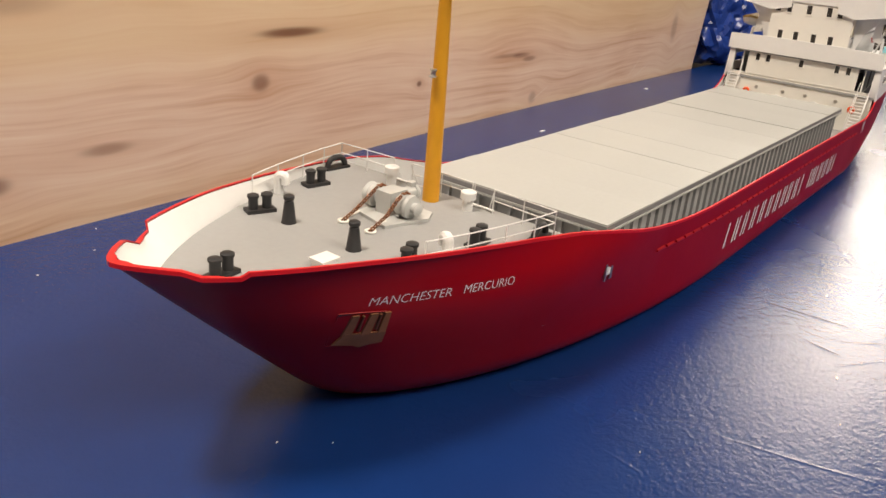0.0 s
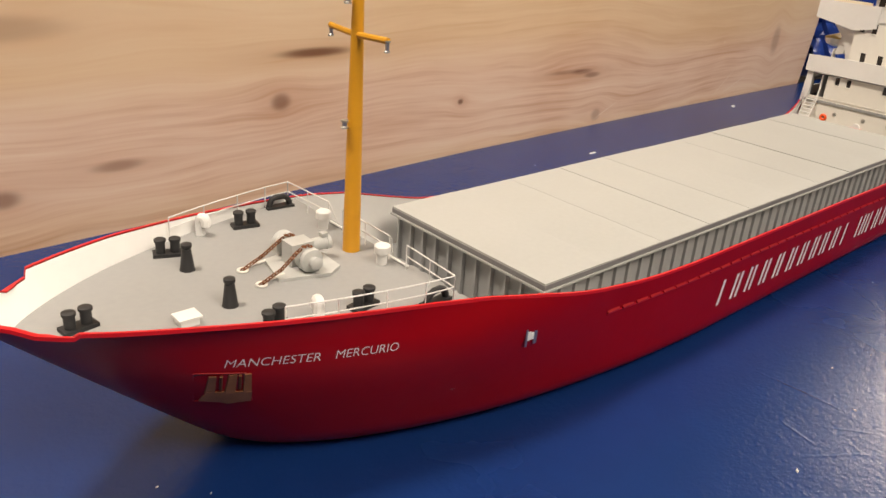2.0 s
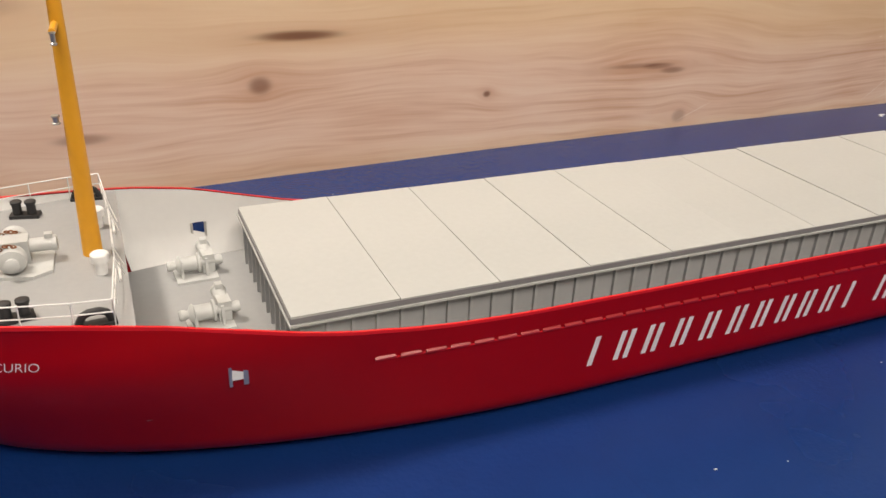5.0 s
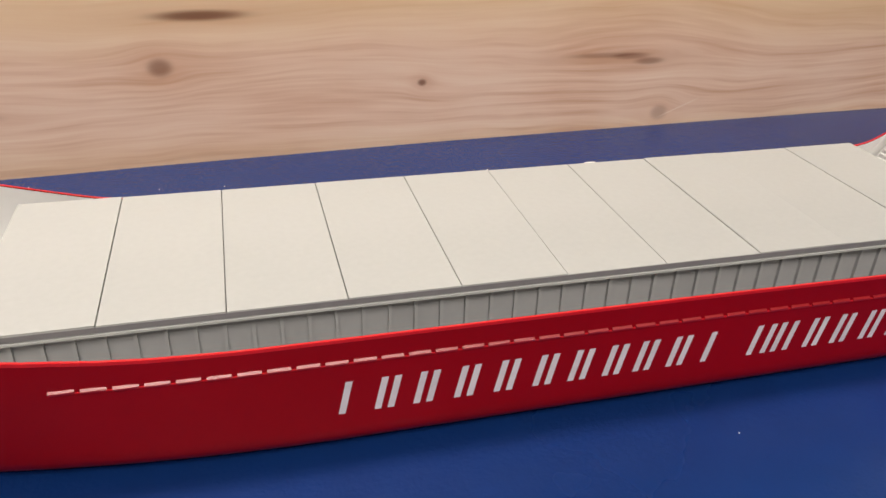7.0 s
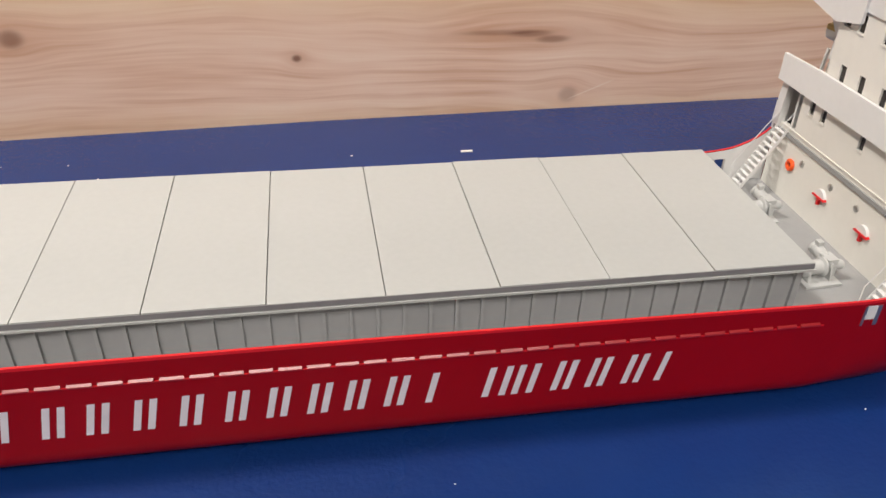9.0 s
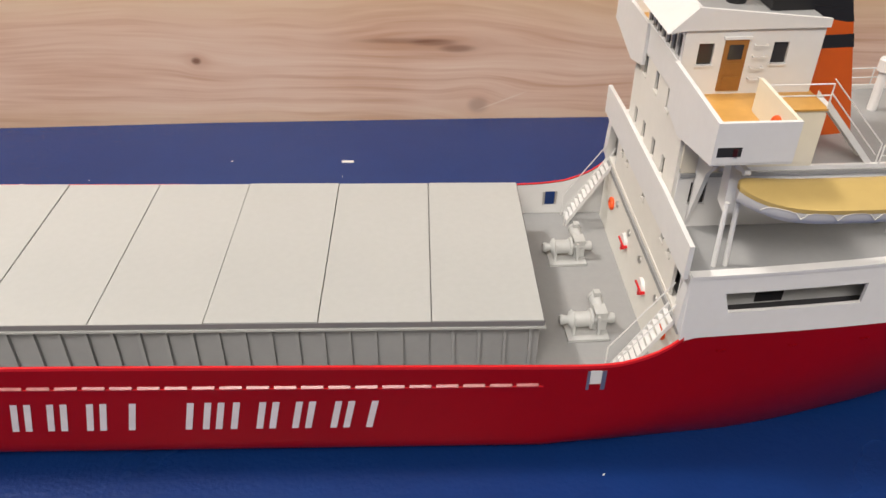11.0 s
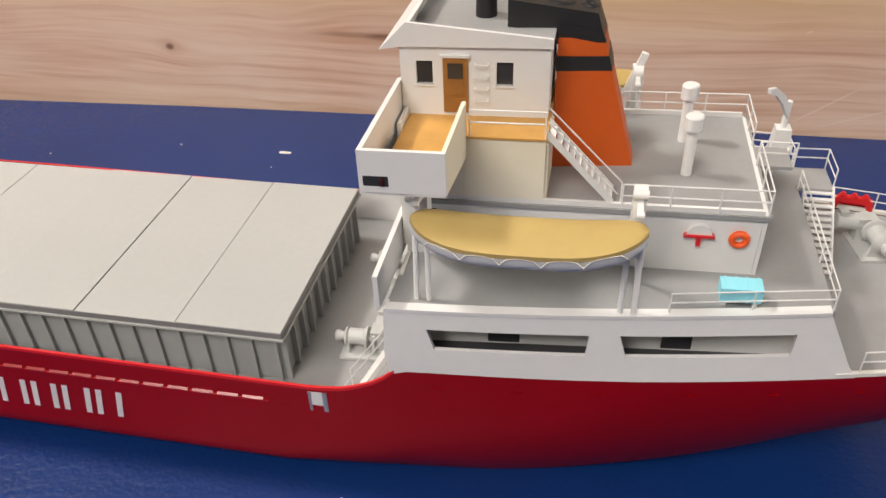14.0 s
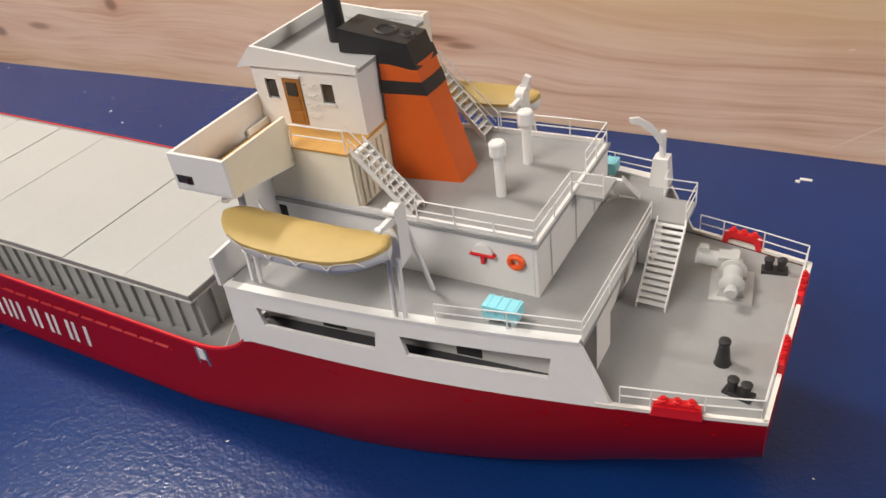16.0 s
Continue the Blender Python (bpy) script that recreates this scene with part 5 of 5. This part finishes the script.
def lifeboat(side, off, drop):
    cx, cy, cz, long, wide = 54.45, side * 5.93 + off, 11.30 - drop, 3.2, 1.15

    def station(u):
        """Half width, height of the gunwale and rise of the cover at a station from -1 to 1."""
        w = wide * max(0.02, (1 - abs(u) ** 3.4)) ** 0.66
        return cx + long * u, w, cz - 0.06 + 0.24 * abs(u) ** 3.0, 0.05 + 0.20 * (1 - u * u) ** 0.5

    def across(w, u, p):
        """p from -1 at the inboard side to 1 at the outboard side."""
        return cy + side * p * (w if p > 0 else 0.62 * wide * max(0.0, 1 - abs(u) ** 9) ** 0.5)

    stations = [(math.sin(math.pi / 2 * (-1 + 2 * i / 26)),) + station(math.sin(math.pi / 2 * (-1 + 2 * i / 26))) for i in range(27)]
    b = bmesh.new()
    loft(b, [[(x, across(w, u, p), g - 0.10 - (0.70 - 0.30 * u ** 4) * d) for p, d in ((-0.97, 0.0), (-0.95, 0.4), (-0.78, 0.75), (-0.4, 0.94), (0.0, 1.0), (0.4, 0.94), (0.78, 0.75), (0.95, 0.4), (0.97, 0.0))]
             for u, x, w, g, h in stations])
    boat = part("lifeboat", b, WHITE, ship, "white lifeboat with a tan canvas cover")
    b = bmesh.new()
    loft(b, [[(x, across(w, u, p), g + q + h * r) for p, q, r in ((-1.0, -0.14, 0.0), (-1.01, 0.0, 0.0), (-0.80, 0.0, 0.42), (-0.35, 0.0, 0.90), (0.0, 0.0, 1.0), (0.35, 0.0, 0.90), (0.80, 0.0, 0.42), (1.01, 0.0, 0.0), (1.0, -0.14, 0.0))]
             for u, x, w, g, h in stations])
    part("canvas_cover", b, TAN, boat, "tan canvas boat cover")
    n = 5
    for i in range(n):
        x0 = cx - 2.7 + 5.4 * i / n
        x1 = cx - 2.7 + 5.4 * (i + 1) / n
        pts = []
        for k in range(7):
            u = k / 6
            x = x0 + (x1 - x0) * u
            dip = 0.18 + 0.24 * (2 * u - 1) ** 4 - 0.24 * abs((x - cx) / long) ** 3
            pts.append((x, cy + side * wide * (1 - abs((x - cx) / long) ** 3.4) ** 0.66 * 0.99, cz - dip))
        b = bmesh.new()
        tube(b, pts, 0.022, 5)
        part("lashing", b, CREAM, boat)
    for x in (51.4, 57.38):
        b = bmesh.new()
        for dx in (-0.19, 0.19):
            rod(b, (x + dx, side * 5.62 + off, BOAT), (x + dx * 0.9, side * 5.45 + off, cz - 0.7), 0.085, n=8)
        davit = part("davit", b, WHITE, ship, "white lifeboat davit")
        b = bmesh.new()
        y = side * 4.9 + off
        head = [(y - side * 0.02 + side * 0.26 * math.cos(a), cz + 0.70 + 0.26 * math.sin(a)) for a in [math.pi * k / 8 for k in range(9)]]
        outline = [(y + side * 0.42, cz - 1.15), *head, (y - side * 0.20, cz - 1.0)]
        prism(b, [(x - 0.18, py, pz) for py, pz in outline], (0.36, 0, 0))
        part("davit_arm", b, WHITE, davit, bevel=0.04)
        if x > 55:
            b = bmesh.new()
            rod(b, (x, side * 4.7 + off, cz + 0.7), (x + 0.3, side * 4.0 + off, BOAT), 0.08, n=8)
            part("davit_stay", b, WHITE, davit)
        b = bmesh.new()
        prism(b, [(x - 0.08, y, cz + 0.30), (x - 0.08, y, cz + 0.66), (x - 0.08, y - 0.9, cz + 0.66), (x - 0.08, y - 0.9, cz + 0.54)], (0.16, 0, 0))
        rod(b, (x - 0.1, y - 0.95, cz + 0.60), (x + 0.1, y - 0.95, cz + 0.60), 0.10, n=12)
        part("davit_hook", b, WHITE, davit)
        b = bmesh.new()
        lathe(b, (x, y + side * 0.25, cz + 0.82), (1, 0, 0), ((-0.2, 0.13), (0.2, 0.13)), 14)
        part("sheave", b, WHITE, davit)
        if side > 0 and x > 55:
            b = bmesh.new()
            prism(b, [(x - 0.5, y - 0.1, cz - 0.1), (x - 0.2, y - 0.1, cz - 0.15), (x + 0.32, y + 0.1, cz + 1.34), (x + 0.08, y + 0.1, cz + 1.42)], (0, 0.2, 0))
            part("raised_arm", b, WHITE, davit, bevel=0.03)


lifeboat(-1, 0.0, 0.0)
lifeboat(1, -0.45, 0.5)

# house top ventilators
for y in (-0.98, 1.28):
    bm = bmesh.new()
    lathe(bm, (58.93, y, TOP), (0, 0, 1), ((0, 0.17), (1.56, 0.165), (1.57, 0.275), (2.0, 0.275), (2.06, 0.23)), 20)
    part("ventilator", bm, WHITE, ship, "tall white mushroom ventilator")


def lifebuoy(x, y, z, normal):
    b = bmesh.new()
    torus(b, (x, y, z), normal, 0.205, 0.10, 26, 10)
    part("lifebuoy", b, BUOY, ship, "orange lifebuoy on the white wall")


def hose_reel(x, y, z, normal):
    """Half-round white cover over a red bracket."""
    b = bmesh.new()
    n = Vector(normal)
    across = n.cross(Vector((0, 0, 1)))
    c = Vector((x, y, z))
    arc = [c + across * 0.36 * math.cos(a) + Vector((0, 0, 0.36 * math.sin(a))) for a in [math.pi * i / 10 for i in range(11)]]
    prism(b, [tuple(p) for p in arc], tuple(n * 0.14))
    ob = part("hose_box", b, WHITE, ship, "white half-round hose box with red bracket")
    b = bmesh.new()
    prism(b, [tuple(c + across * 0.45 + Vector((0, 0, -0.05))), tuple(c - across * 0.45 + Vector((0, 0, -0.05))), tuple(c - across * 0.40 + Vector((0, 0, 0.03))), tuple(c + across * 0.40 + Vector((0, 0, 0.03)))], tuple(n * 0.2))
    prism(b, [tuple(c + across * 0.06 + Vector((0, 0, -0.38))), tuple(c - across * 0.06 + Vector((0, 0, -0.38))), tuple(c - across * 0.06), tuple(c + across * 0.06)], tuple(n * 0.16))
    part("bracket", b, RIM, ob, "red bracket")


lifebuoy(60.43, HY0 - 0.08, 9.62, (0, 1, 0))
hose_reel(59.3, HY0, 9.72, (0, -1, 0))
lifebuoy(52.22, -5.2, 13.1, (1, 0, 0.0))
for y in (4.1, -4.75):
    lifebuoy(FX + 0.06, y, 4.75, (1, 0, 0))
for y in (1.4, -1.75):
    hose_reel(FX + 0.12, y, 4.5, (-1, 0, 0))
for y in (3.3, 1.0, -0.9, -3.4):
    bm = bmesh.new()
    lathe(bm, (FX + 0.12, y, 5.2), (-1, 0, 0), ((0, 0.16), (0.06, 0.15), (0.08, 0.1)), 14)
    part("deck_light", bm, STEEL, front_low, "small round bulkhead lamp")

# light blue box on legs, one each side
for side in (-1, 1):
    x0, x1, y = 59.93, 61.07, side * 4.6
    bm = bmesh.new()
    box(bm, x0, x1, y - 0.3, y + 0.3, BOAT + 0.20, BOAT + 0.66)
    crate = part("float_box", bm, CYAN, ship, "light blue life-raft box on short white legs", bevel=0.12)
    for k in range(4):
        bm = bmesh.new()
        box(bm, x0 + 0.12 + 0.3 * k, x0 + 0.17 + 0.3 * k, y - 0.32, y + 0.32, BOAT + 0.19, BOAT + 0.68)
        part("strap", bm, CYAN, crate)
    for x in (x0 + 0.15, x1 - 0.15):
        bm = bmesh.new()
        box(bm, x - 0.06, x + 0.06, y - 0.25, y + 0.25, BOAT, BOAT + 0.21)
        part("leg", bm, WHITE, crate)
# small stores crane
bm = bmesh.new()
loft(bm, [[(62.78 + a * r, 4.55 + b * r, z) for a, b in ((-1, -1), (1, -1), (1, 1), (-1, 1))] for z, r in ((BOAT, 0.36), (BOAT + 1.15, 0.27))])
crane = part("stores_crane", bm, WHITE, ship, "small white stores crane", bevel=0.04)
bm = bmesh.new()
rod(bm, (62.78, 4.55, BOAT + 1.1), (62.78, 4.55, BOAT + 2.2), 0.12, n=12)
part("crane_post", bm, WHITE, crane)
bm = bmesh.new()
line = [(62.74, 4.50, BOAT + 1.55), (62.40, 4.22, BOAT + 2.25), (62.05, 3.92, BOAT + 2.72), (61.78, 3.70, BOAT + 2.86), (61.76, 3.68, BOAT + 3.06), (62.02, 3.90, BOAT + 3.02), (62.42, 4.24, BOAT + 2.62), (62.72, 4.48, BOAT + 2.05)]
prism(bm, line, (0.09, -0.11, 0))
part("jib", bm, WHITE, crane, bevel=0.02)

# after deck fittings
bollards(67.42, -3.1, 6.05, -0.25, size=0.85)
bollards(67.3, 3.3, 6.05, 0.15, size=0.85)
fairlead_post(66.68, -1.92, 6.05)
winch(66.12, 1.9, 6.05, 1.72, size=1.2, label="grey mooring winch on the after deck")


def roller_chock(x, y, turn, plate):
    """Red roller fairlead at the deck edge."""
    c, s = math.cos(turn), math.sin(turn)
    at = lambda u, v, w: (x + c * u - s * v, y + s * u + c * v, 6.05 + w)
    b = bmesh.new()
    prism(b, [at(-0.75, -0.12, 0), at(-0.55, -0.12, 0), at(-0.45, -0.12, 0.30), at(0.45, -0.12, 0.30), at(0.55, -0.12, 0), at(0.75, -0.12, 0), at(0.68, -0.12, 0.45), at(0.5, -0.12, 0.55), at(-0.5, -0.12, 0.55), at(-0.68, -0.12, 0.45)], Vector(at(0, 0.24, 0)) - Vector(at(0, 0, 0)))
    ob = part("roller_chock", b, RIM, ship, "bright red roller chock at the deck edge", bevel=0.04)
    b = bmesh.new()
    v = 0.13 if plate > 0 else -0.16
    prism(b, [at(-0.74, v, 0), at(0.74, v, 0), at(0.66, v, 0.42), at(-0.66, v, 0.42)], Vector(at(0, 0.03, 0)) - Vector(at(0, 0, 0)))
    part("back_plate", b, RIM, ob)
    for u in (-0.4, 0.0, 0.4):
        b = bmesh.new()
        lathe(b, at(u, 0, 0.54), (0, 0, 1), ((0, 0.13), (0.08, 0.13), (0.1, 0.08), (0.16, 0.08)), 12)
        part("roller", b, RIM, ob)


roller_chock(65.95, -top_half(65.95) + 0.05, 0.19, -1)
roller_chock(65.95, top_half(65.95) - 0.05, -0.19, 1)
roller_chock(68.32, -1.2, 1.5708, -1)
roller_chock(68.32, 2.3, 1.5708, -1)
# white lip round the after deck
bm = bmesh.new()
for side in (-1, 1):
    prev = None
    for x in [63.6 + 0.48 * i for i in range(11)]:
        y = top_half(min(x, 68.4))
        cur = verts(bm, [(x, side * (y - 0.14), 6.04), (x, side * (y + 0.015), 6.04), (x, side * (y + 0.015), 6.17), (x, side * (y - 0.14), 6.17)])
        if prev:
            faces_between(bm, prev, cur)
        prev = cur
box(bm, 68.3, 68.44, -4.05, 4.05, 6.04, 6.17)
part("deck_lip", bm, CREAM, ship)
